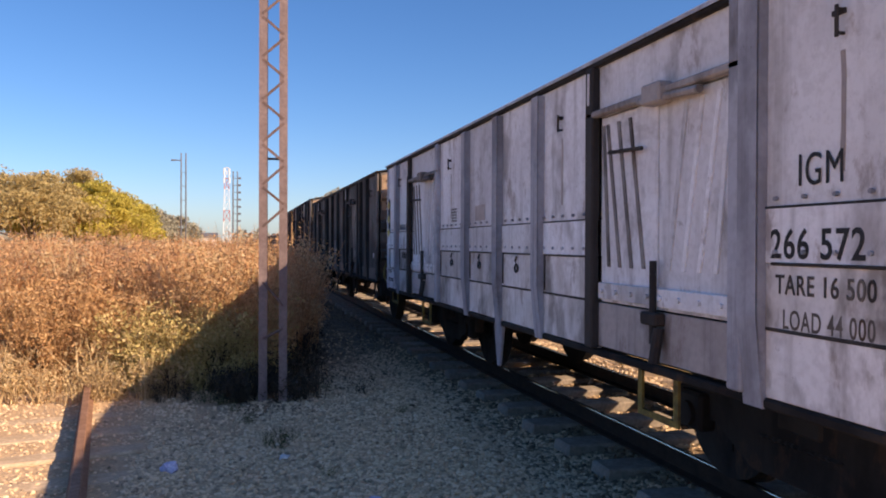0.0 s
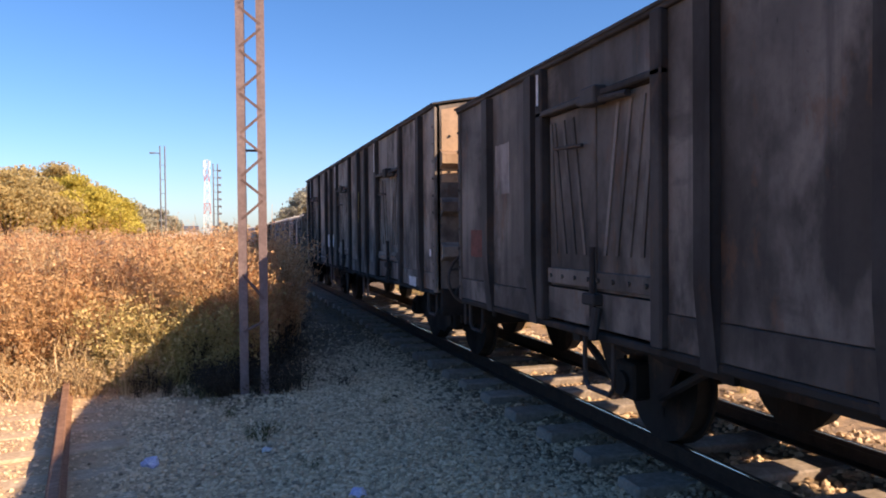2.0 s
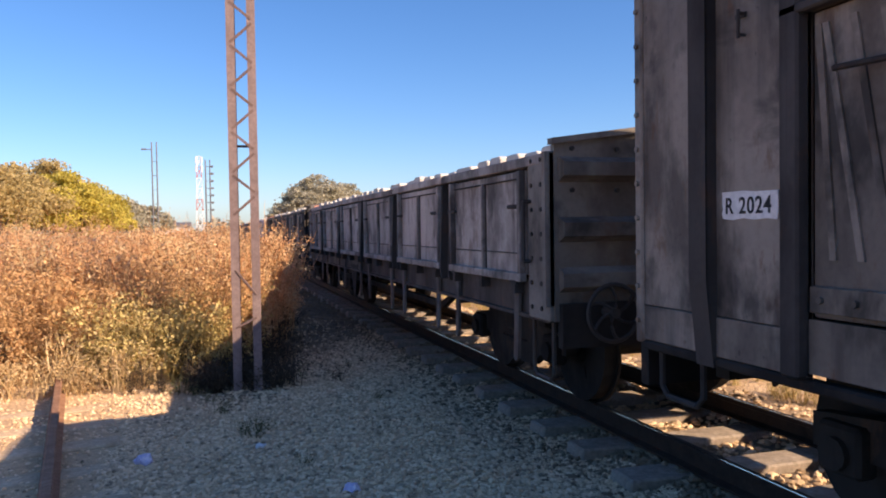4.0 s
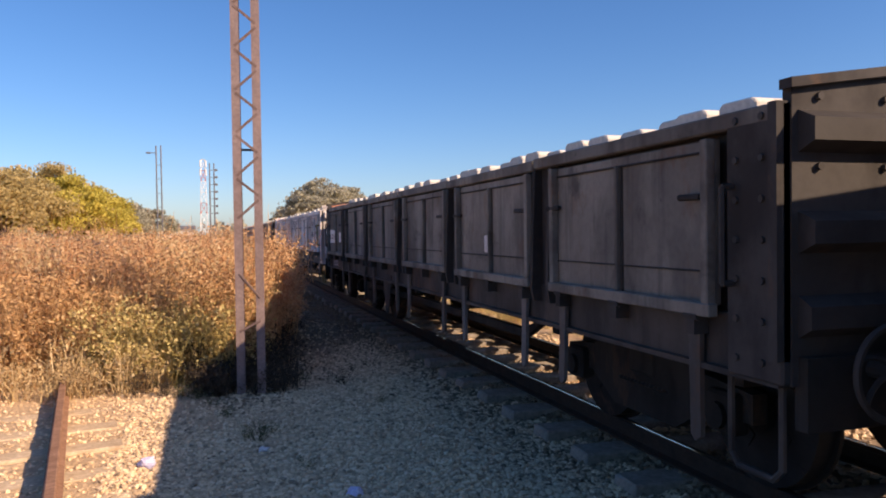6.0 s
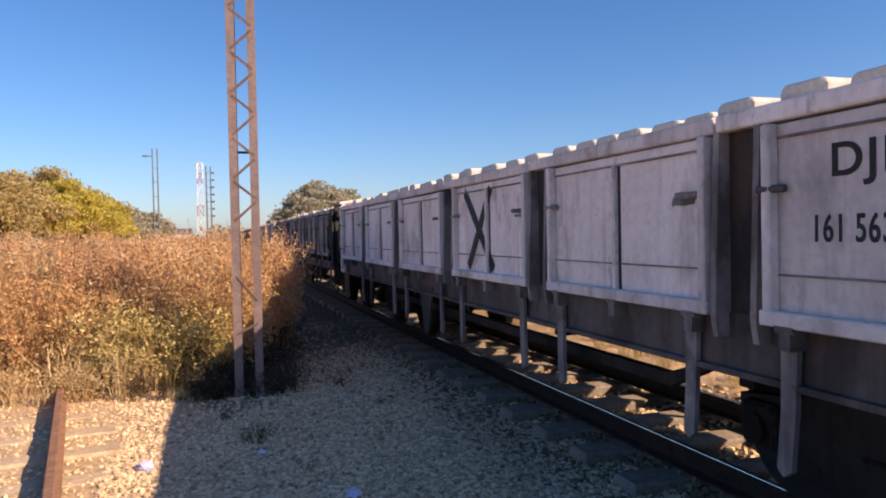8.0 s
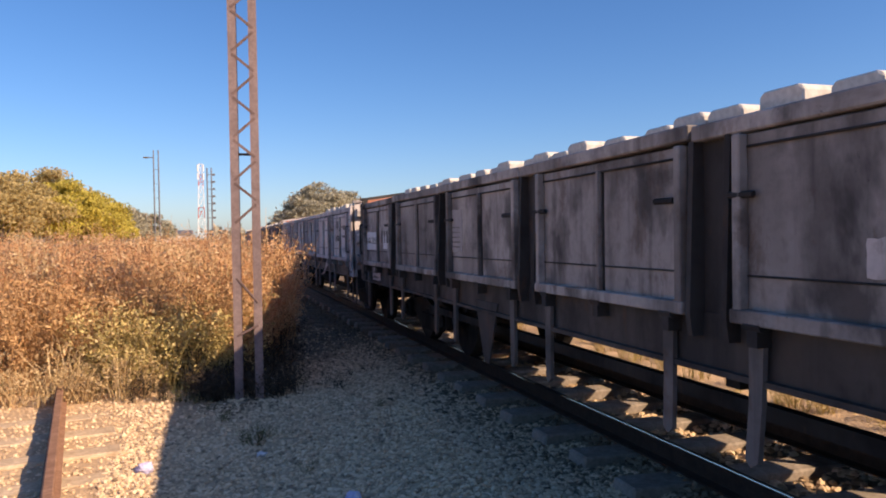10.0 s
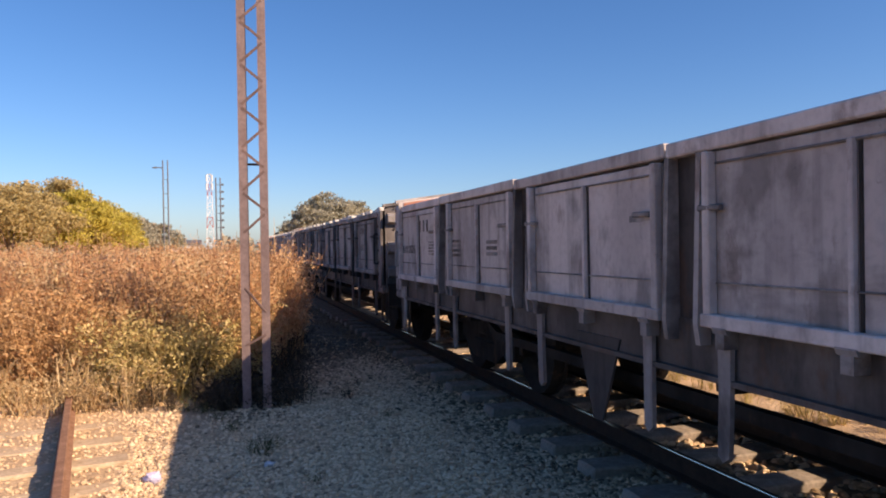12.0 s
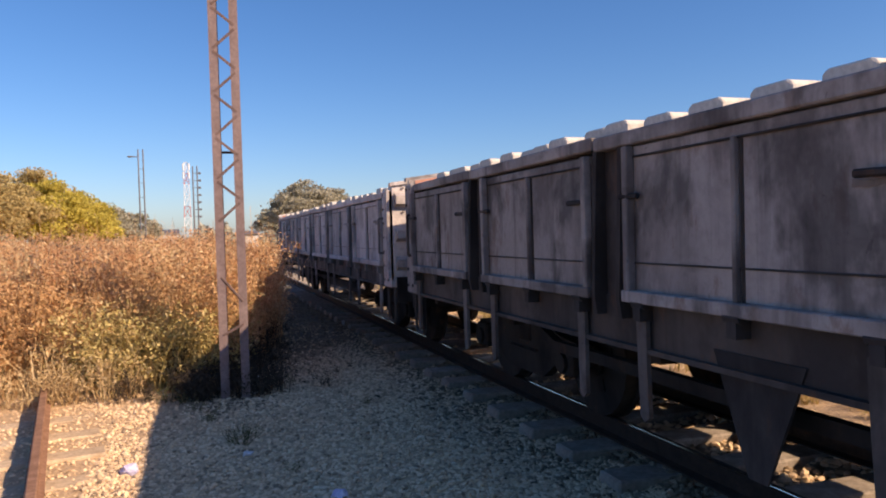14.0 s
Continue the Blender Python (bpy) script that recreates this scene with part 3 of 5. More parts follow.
def bogie(parent, y, wb=1.72):
    """Two cast side frames, a bolster, springs and axle boxes."""
    for s in (-1, 1):
        bm = bmesh.new()
        x = s * 0.80
        h = wb / 2
        pts = [(-h - 0.2, 0.40), (-h - 0.2, 0.56), (-h + 0.2, 0.60), (-0.32, 0.74), (0.32, 0.74), (h - 0.2, 0.60), (h + 0.2, 0.56), (h + 0.2, 0.40), (h - 0.18, 0.40), (0.36, 0.22), (-0.36, 0.22), (-h + 0.18, 0.40)]
        prism(bm, pts, x - 0.045, x + 0.045, "x")
        ob = part("bogie_side_frame", bm, UNDER, parent)
        ob.location = (0, y, 0)
        for d in (-1, 1):
            bm = bmesh.new()
            box(bm, x + s * 0.05 - 0.06, x + s * 0.05 + 0.06, d * h - 0.12, d * h + 0.12, 0.32, 0.55, 0.02)
            rod(bm, (x + s * 0.11, d * h, 0.42), (x + s * 0.14, d * h, 0.42), 0.075, 12)
            part("axle_box", bm, UNDER, ob)
        for d in (-0.14, 0.0, 0.14):
            bm = bmesh.new()
            for k in range(6):
                ring(bm, (x, d, 0.30 + k * 0.045), 0.05, 0.014, "y", 10, 4)
            bmesh.ops.rotate(bm, verts=bm.verts[:], cent=(x, d, 0.42), matrix=Matrix.Rotation(math.pi / 2, 3, "X"))
            part("spring", bm, UNDER, ob)
    bm = bmesh.new()
    box(bm, -0.86, 0.86, y - 0.16, y + 0.16, 0.48, 0.70, 0.02)
    part("bolster", bm, UNDER, parent)
    bm = bmesh.new()
    for d in (-1, 1):
        rod(bm, (-0.8, y + d * 0.42, 0.36), (0.8, y + d * 0.42, 0.36), 0.035, 8)
        for s in (-1, 1):
            box(bm, s * 0.56 - 0.05, s * 0.56 + 0.05, y + d * 0.42 - 0.03, y + d * 0.42 + 0.03, 0.22, 0.55)
    part("brake_beam", bm, UNDER, parent)
    return [wheelset(parent, y - wb / 2), wheelset(parent, y + wb / 2)]


def single_axle(parent, y):
    """One wheelset in plate guards, with leaf springs over the axle boxes."""
    for s in (-1, 1):
        x = s * 0.80
        bm = bmesh.new()
        prism(bm, [(-0.62, 0.80), (-0.30, 0.30), (-0.17, 0.30), (-0.15, 0.62), (0.15, 0.62), (0.17, 0.30), (0.30, 0.30), (0.62, 0.80)], x - 0.012, x + 0.012, "x")
        guard = part("axle_guard", bm, UNDER, parent, "steel plate axle guard")
        guard.location = (0, y, 0)
        bm = bmesh.new()
        box(bm, x + s * 0.04 - 0.07, x + s * 0.04 + 0.07, -0.13, 0.13, 0.31, 0.56, 0.02)
        rod(bm, (x + s * 0.10, 0, 0.42), (x + s * 0.14, 0, 0.42), 0.08, 12)
        part("axle_box", bm, UNDER, guard)
        for k in range(5):
            bm = bmesh.new()
            h = 0.62 - k * 0.11
            z = 0.60 + k * 0.018
            prism(bm, [(-h, z + 0.10 * h * h / 0.38), (0, z), (h, z + 0.10 * h * h / 0.38), (h, z + 0.014 + 0.10 * h * h / 0.38), (0, z + 0.014), (-h, z + 0.014 + 0.10 * h * h / 0.38)], x + s * 0.05 - 0.04, x + s * 0.05 + 0.04, "x")
            part("spring_leaf", bm, UNDER, guard)
        for d in (-1, 1):
            bm = bmesh.new()
            rod(bm, (x, d * 0.28, 0.36), (x, d * 1.05, 0.76), 0.03, 6)
            part("guard_stay", bm, UNDER, guard)
    return [wheelset(parent, y)]


def tube(bm, pts, r, seg=6):
    """One bent bar through the points."""
    rows = []
    for i, p in enumerate(pts):
        d = (Vector(pts[min(i + 1, len(pts) - 1)]) - Vector(pts[max(i - 1, 0)])).normalized()
        q = d.to_track_quat("Z", "Y")
        rows.append([bm.verts.new(Vector(p) + q @ Vector((r * math.cos(2 * math.pi * k / seg), r * math.sin(2 * math.pi * k / seg), 0))) for k in range(seg)])
    for a, b in zip(rows, rows[1:]):
        for k in range(seg):
            bm.faces.new((a[k], a[(k + 1) % seg], b[(k + 1) % seg], b[k]))
    bm.faces.new(rows[0][::-1])
    bm.faces.new(rows[-1])


def brake_wheel(parent, x, y, z, r, mat):
    bm = bmesh.new()
    ring(bm, (x, y, z), r, 0.016, "y", 30, 6)
    wheel = part("brake_wheel", bm, mat, parent, "curved-spoke hand brake wheel")
    for k in range(6):
        a = k * math.pi / 3
        bm = bmesh.new()
        tube(bm, [(x + math.cos(a + 0.7 * f) * r * f, y, z + math.sin(a + 0.7 * f) * r * f) for f in (0.05, 0.25, 0.5, 0.75, 1.0)], 0.012)
        part("spoke", bm, mat, wheel)
    bm = bmesh.new()
    rod(bm, (x, y - 0.03, z), (x, y + 0.12, z), 0.035, 10)
    part("hub", bm, mat, wheel)
    return wheel


def underframe(parent, L, sag=0.585):
    """Centre sill, cross members, couplers, brake gear and pipe."""
    bm = bmesh.new()
    box(bm, -0.19, 0.19, -L / 2 + 0.1, L / 2 - 0.1, 0.52, 0.84)
    part("centre_sill", bm, UNDER, parent)
    n = 7
    for i in range(n):
        y = -L / 2 + 0.5 + i * (L - 1.0) / (n - 1)
        bm = bmesh.new()
        box(bm, -1.2, 0.85, y - 0.05, y + 0.05, 0.70, 0.84)
        part("cross_member", bm, UNDER, parent)
    bm = bmesh.new()
    rod(bm, (0.35, 0.4, 0.58), (0.35, 1.5, 0.58), 0.17, 16)
    part("brake_cylinder", bm, UNDER, parent)
    bm = bmesh.new()
    rod(bm, (-0.95, -L / 2 + 0.4, 0.70), (-0.95, L / 2 - 0.4, 0.70), 0.024, 8)
    part("brake_pipe", bm, UNDER, parent)
    bm = bmesh.new()
    h = L / 2 - 3.1
    prism(bm, [(-h - 0.5, 0.80), (-h, sag), (h, sag), (h + 0.5, 0.80), (h + 0.42, 0.80), (h - 0.03, sag + 0.07), (-h + 0.03, sag + 0.07), (-h - 0.42, 0.80)], -1.17, -1.11, "x")
    part("truss_bar", bm, UNDER, parent, "long steel truss bar under the sill")
    # the bar's unseen far twin, made a plate to cut the sun underneath
    bm = bmesh.new()
    prism(bm, [(-h - 0.5, 0.80), (-h, 0.66), (h, 0.66), (h + 0.5, 0.80)], 1.11, 1.17, "x")
    part("truss_plate", bm, UNDER, parent, "long steel plate added to block sun under the wagon")
    for d in (-1, 1):
        bm = bmesh.new()
        y = d * L / 2
        box(bm, -0.08, 0.08, y - 0.05 if d > 0 else y - 0.28, y + 0.28 if d > 0 else y + 0.05, 0.60, 0.78, 0.02)
        box(bm, -0.15, 0.15, y + d * 0.24 - 0.09, y + d * 0.24 + 0.09, 0.55, 0.84, 0.04)
        part("coupler", bm, UNDER, parent)
        bm = bmesh.new()
        pts = [Vector((0.28, y, 0.66)), Vector((0.28, y + d * 0.1, 0.5)), Vector((0.26, y + d * 0.2, 0.36)), Vector((0.2, y + d * 0.3, 0.32))]
        for a, b in zip(pts, pts[1:]):
            rod(bm, a, b, 0.022, 8)
        part("brake_hose", bm, UNDER, parent)


def step_iron(parent, y, s, mat, w=0.30, top=0.80, low=0.40):
    bm = bmesh.new()
    x = s * 1.30
    if mat is YELLOW:
        prism(bm, [(y - w / 2 - 0.025, top), (y - w / 2 - 0.025, low), (y + w / 2 + 0.025, low), (y + w / 2 + 0.025, top), (y + w / 2 - 0.02, top), (y + w / 2 - 0.02, low + 0.035), (y - w / 2 + 0.02, low + 0.035), (y - w / 2 + 0.02, top)], x - 0.008, x + 0.008, "x")
    else:
        h = w / 2
        tube(bm, [(x, y - h, top), (x, y - h, low + 0.05), (x, y - h + 0.05, low), (x, y + h - 0.05, low), (x, y + h, low + 0.05), (x, y + h, top)], 0.017)
    return part("step_iron", bm, mat, parent)


# --- low drop-side wagon ---
LOW_TOP, LOW_DOOR_TOP, LOW_DOOR_BOTTOM, LOW_SILL = 1.945, 1.85, 1.09, 0.80   # over the rail top


def low_wagon(y_near, y_far, paint, label, post=None, end_paint=None, sacks=(0.35, 0.6), step_mat=None, seed=1, sill=None):
    L = y_far - y_near
    rnd = random.Random(seed)
    post = post or POSTDARK
    end_paint = end_paint or paint
    sill = sill or paint
    w = new("low_sided_wagon")
    tagged(w, label, "railway wagon", "low-sided wagons of the train")
    axles = []
    for d in (-1, 1):
        axles += bogie(w, d * (L / 2 - 1.88))
    underframe(w, L)
    bm = bmesh.new()
    box(bm, -1.30, 1.30, -L / 2 + 0.02, L / 2 - 0.02, 0.98, 1.06)
    part("floor", bm, UNDER, w)
    half = 1.35
    for s in (-1, 1):
        bm = bmesh.new()
        # unseen far sill ends higher to let sun in under the wagon
        foot = LOW_SILL if s < 0 else 0.85
        box(bm, s * 1.30 - 0.02, s * 1.30 + 0.02, -L / 2 + 0.05, L / 2 - 0.05, foot, 1.06)
        box(bm, s * 1.31 - 0.045, s * 1.31 + 0.045, -L / 2 + 0.05, L / 2 - 0.05, foot - 0.015, foot + 0.012)
        part("side_sill", bm, sill, w, "scuffed lower sill plate")
        ends = [-L / 2 + 0.02] + [-L / 2 + 0.45 + i * 2.045 - 0.05 for i in range(1, 6)] + [L / 2 - 0.02]
        for a, b in zip(ends, ends[1:]):
            bm = bmesh.new()
            za, zb = rnd.uniform(-0.012, 0.004), rnd.uniform(-0.012, 0.004)
            prism(bm, [(a + 0.012, LOW_TOP - 0.075 + za), (b - 0.012, LOW_TOP - 0.075 + zb), (b - 0.012, LOW_TOP + zb), (a + 0.012, LOW_TOP + za)], s * 1.275, s * (1.372 + rnd.uniform(-0.006, 0.004)), "x")
            bmesh.ops.bevel(bm, geom=bm.edges[:], offset=0.008, segments=1, affect="EDGES")
            part("top_rail", bm, paint, w, "length of flat steel top rail")
        # dark sheet added behind the doors so that their gaps read as shade
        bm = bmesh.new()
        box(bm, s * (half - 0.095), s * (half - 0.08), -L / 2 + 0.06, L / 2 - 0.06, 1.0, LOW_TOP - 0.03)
        part("side_lining", bm, POSTDARK, w, "dark plate added behind the doors for the shade in their gaps")
        first = -L / 2 + 0.45
        for i in range(6):
            a = first + i * 2.045
            b = a + 1.66
            bm = bmesh.new()
            lean = rnd.uniform(-0.012, 0.012)
            box(bm, s * (half - 0.035), s * half, a, b, LOW_DOOR_BOTTOM, LOW_DOOR_TOP, 0.006)
            door = part("drop_door", bm, paint, w)
            door.rotation_euler = (0, s * lean * 0.3, 0)
            # dark strips by stiffener and edge, fold and head: shadow lines put in paint
            for nm, c0, c1, z0, z1, dep, mt in (("door_edge", a - 0.005, a + 0.045, LOW_DOOR_BOTTOM, LOW_DOOR_TOP, 0.05, paint), ("door_edge", b - 0.045, b + 0.005, LOW_DOOR_BOTTOM, LOW_DOOR_TOP, 0.05, paint),
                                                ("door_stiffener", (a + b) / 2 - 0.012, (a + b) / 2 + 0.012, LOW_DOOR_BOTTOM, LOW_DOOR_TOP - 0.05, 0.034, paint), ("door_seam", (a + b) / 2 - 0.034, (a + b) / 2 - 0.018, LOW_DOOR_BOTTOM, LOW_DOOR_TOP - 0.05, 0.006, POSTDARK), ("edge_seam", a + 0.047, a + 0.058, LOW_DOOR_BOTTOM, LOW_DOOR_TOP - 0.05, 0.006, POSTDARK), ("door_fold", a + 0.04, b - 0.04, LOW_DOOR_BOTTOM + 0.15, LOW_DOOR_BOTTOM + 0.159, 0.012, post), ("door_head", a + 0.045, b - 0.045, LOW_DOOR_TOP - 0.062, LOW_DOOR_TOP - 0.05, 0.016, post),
                                                ("door_sill", a - 0.02, b + 0.02, LOW_DOOR_BOTTOM - 0.05, LOW_DOOR_BOTTOM + 0.012, 0.055, paint)):
                bm = bmesh.new()
                box(bm, s * half, s * (half + dep), c0, c1, z0, z1, 0.006)
                part(nm, bm, mt, door)
            for y in (a + 0.12, (a + b) / 2, b - 0.12):
                bm = bmesh.new()
                rod(bm, (s * (half + 0.03), y - 0.05, LOW_DOOR_BOTTOM - 0.05), (s * (half + 0.03), y + 0.05, LOW_DOOR_BOTTOM - 0.05), 0.028, 8)
                box(bm, s * (half - 0.03), s * (half + 0.05), y - 0.03, y + 0.03, LOW_DOOR_BOTTOM - 0.14, LOW_DOOR_BOTTOM - 0.05)
                part("hinge", bm, post, door)
            for y in (a + 0.14, b - 0.04):
                bm = bmesh.new()
                rod(bm, (s * (half + 0.02), y - 0.06, LOW_DOOR_TOP - 0.26), (s * (half + 0.05), y + 0.06, LOW_DOOR_TOP - 0.26), 0.016, 6)
                part("handle", bm, post, door)
            for y in (a + 0.15, b - 0.1):
                bm = bmesh.new()
                k = rnd.uniform(-0.03, 0.03)
                prism(bm, [(y - 0.045, 0.97), (y + 0.045, 0.97), (y + 0.04 + k * 0.3, 0.70), (y + 0.045 + k, 0.46), (y + 0.01 + k, 0.43), (y - 0.035 + k, 0.46), (y - 0.04 + k * 0.3, 0.70)], s * 1.36, s * 1.335, "x")
                part("door_spring", bm, post if post is not POSTDARK else SILL, w, "flat steel bar hanging below the sill")
            if i < 5:
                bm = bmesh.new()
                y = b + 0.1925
                # the recess web is near black on every wagon
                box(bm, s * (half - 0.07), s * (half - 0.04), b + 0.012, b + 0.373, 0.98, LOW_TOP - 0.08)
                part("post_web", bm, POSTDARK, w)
                for d in (-0.13, 0.13):
                    bm = bmesh.new()
                    prism(bm, [(s * (half - 0.07), 0.95), (s * (half + 0.03), 0.95), (s * (half + 0.045), 1.05), (s * (half + 0.015), LOW_TOP - 0.08), (s * (half - 0.07), LOW_TOP - 0.08)], y + d - 0.018, y + d + 0.018, "y")
                    part("side_post", bm, post, w)
        for d in (-1, 1):
            bm = bmesh.new()
            y = d * (L / 2 - 0.18)
            box(bm, s * (half - 0.08), s * (half + 0.02), y - 0.17, y + 0.17, LOW_SILL, LOW_TOP, 0.01)
            box(bm, s * (half - 0.06), s * (half + 0.045), y - 0.17, y - 0.12, LOW_SILL + 0.1, LOW_TOP)
            corner = part("corner_post", bm, end_paint, w, "riveted corner post")
            bm = bmesh.new()
            for k in range(7):
                z = LOW_SILL + 0.08 + k * 0.17
                for e in (-0.06, 0.1):
                    rod(bm, (s * (half + 0.015), y + e, z), (s * (half + 0.032), y + e, z), 0.016, 6)
            tagged(part("rivets", bm, post, corner), kind="stuff")
            if s < 0:
                step_iron(w, d * (L / 2 - 0.25), s, step_mat or sill, 0.32, LOW_SILL, 0.38)
                bm = bmesh.new()
                yy = d * (L / 2 - 0.30)
                pts = [(s * (half + 0.02), yy, 1.2), (s * (half + 0.08), yy, 1.2), (s * (half + 0.08), yy, 1.62), (s * (half + 0.02), yy, 1.62)]
                for p0, p1 in zip(pts, pts[1:]):
                    rod(bm, p0, p1, 0.014, 6)
                part("grab_iron", bm, step_mat or post, w)
    # gusset plate hanging near the middle
    bm = bmesh.new()
    g = 1.02
    prism(bm, [(g - 0.27, 0.88), (g + 0.27, 0.88), (g + 0.06, 0.36), (g - 0.05, 0.36)], -1.33, -1.315, "x")
    part("gusset_plate", bm, POSTDARK, w, "tapered hanging steel plate")
    # raised ends with a low peak
    for d in (-1, 1):
        bm = bmesh.new()
        y0 = d * (L / 2)
        prism(bm, [(-1.33, 0.80), (1.33, 0.80), (1.33, LOW_TOP + 0.06), (0, LOW_TOP + 0.24), (-1.33, LOW_TOP + 0.06)], y0 - d * 0.05, y0, "y")
        endw = part("end_wall", bm, end_paint, w, "steel end wall with a low peaked top")
        for z, dep in ((LOW_TOP - 0.12, 0.09), (1.42, 0.09), (1.08, 0.07)):
            bm = bmesh.new()
            prism(bm, [(0, z - 0.085), (d * dep, z - 0.045), (d * dep, z + 0.045), (0, z + 0.085)], -1.30, 1.30, "x")
            o = part("pressed_rib", bm, end_paint, endw)
            o.location = (0, y0, 0)
        bm = bmesh.new()
        for sx in (-1, 1):
            prism(bm, [(sx * 1.36, LOW_TOP + 0.045), (sx * 1.36, LOW_TOP + 0.085), (0, LOW_TOP + 0.27), (0, LOW_TOP + 0.23)], y0 - 0.035, y0 + 0.035, "y")
        part("end_capping", bm, end_paint, endw)
        bm = bmesh.new()
        for k in range(8):
            for z in (LOW_TOP + 0.02, LOW_TOP - 0.26):
                rod(bm, (-1.2 + k * 0.34, y0, z), (-1.2 + k * 0.34, y0 + d * 0.018, z), 0.017, 6)
        tagged(part("rivets", bm, post, endw), kind="stuff")
        bm = bmesh.new()
        prism(bm, [(-1.26, 1.08), (1.26, 1.08), (1.26, LOW_TOP + 0.055), (0, LOW_TOP + 0.225), (-1.26, LOW_TOP + 0.055)], y0 - d * 0.062, y0 - d * 0.054, "y")
        part("inner_lining", bm, REDEND, endw, "rust-red inner face of the end")
        bm = bmesh.new()
        box(bm, -1.3, 1.3, y0 - d * 0.02, y0 + d * 0.05, 0.62, 0.92)
        part("headstock", bm, UNDER, w)
    brake_wheel(w, -0.98, -L / 2 - 0.16, 0.86, 0.19, YELLOW if step_mat is YELLOW else POSTDARK)
    y_mid = (y_near + y_far) / 2
    load = None
    if sacks:
        load = new("sleeper_stack")
        tagged(load, "pale concrete sleepers stacked crosswise in a wagon", "concrete sleepers", "sleeper loads of the wagons")
        bm = bmesh.new()
        prism(bm, [(-0.135, -0.16), (0.135, -0.16), (0.125, -0.02), (0.10, 0.0), (-0.10, 0.0), (-0.125, -0.02)], -1.2, 1.2, "x")
        bmesh.ops.bevel(bm, geom=bm.edges[:], offset=0.008, segments=1, affect="EDGES")
        me = bpy.data.meshes.new("concrete_sleeper")
        bm.to_mesh(me)
        bm.free()
        me.materials.append(SACK)
        y = -L / 2 + sacks[0] + 0.1
        while y < L / 2 - sacks[1]:
            o = new("concrete_sleeper", me)
            o.parent = load
            o.matrix_basis = pose(rnd.uniform(-0.05, 0.05), y, LOW_TOP + 0.085 + rnd.uniform(-0.02, 0.008), 0, 0, rnd.uniform(-1.2, 1.2))
            y += rnd.choice((0.275, 0.28, 0.31, 0.36, 0.36, 0.42))
        bm = bmesh.new()
        box(bm, -1.24, 1.24, -L / 2 + 0.2, L / 2 - 0.2, 1.062, LOW_TOP - 0.09, 0.02)
        part("lower_courses", bm, SACK, load)
    TRAIN.append((w, y_mid, axles, load))
    return w, L


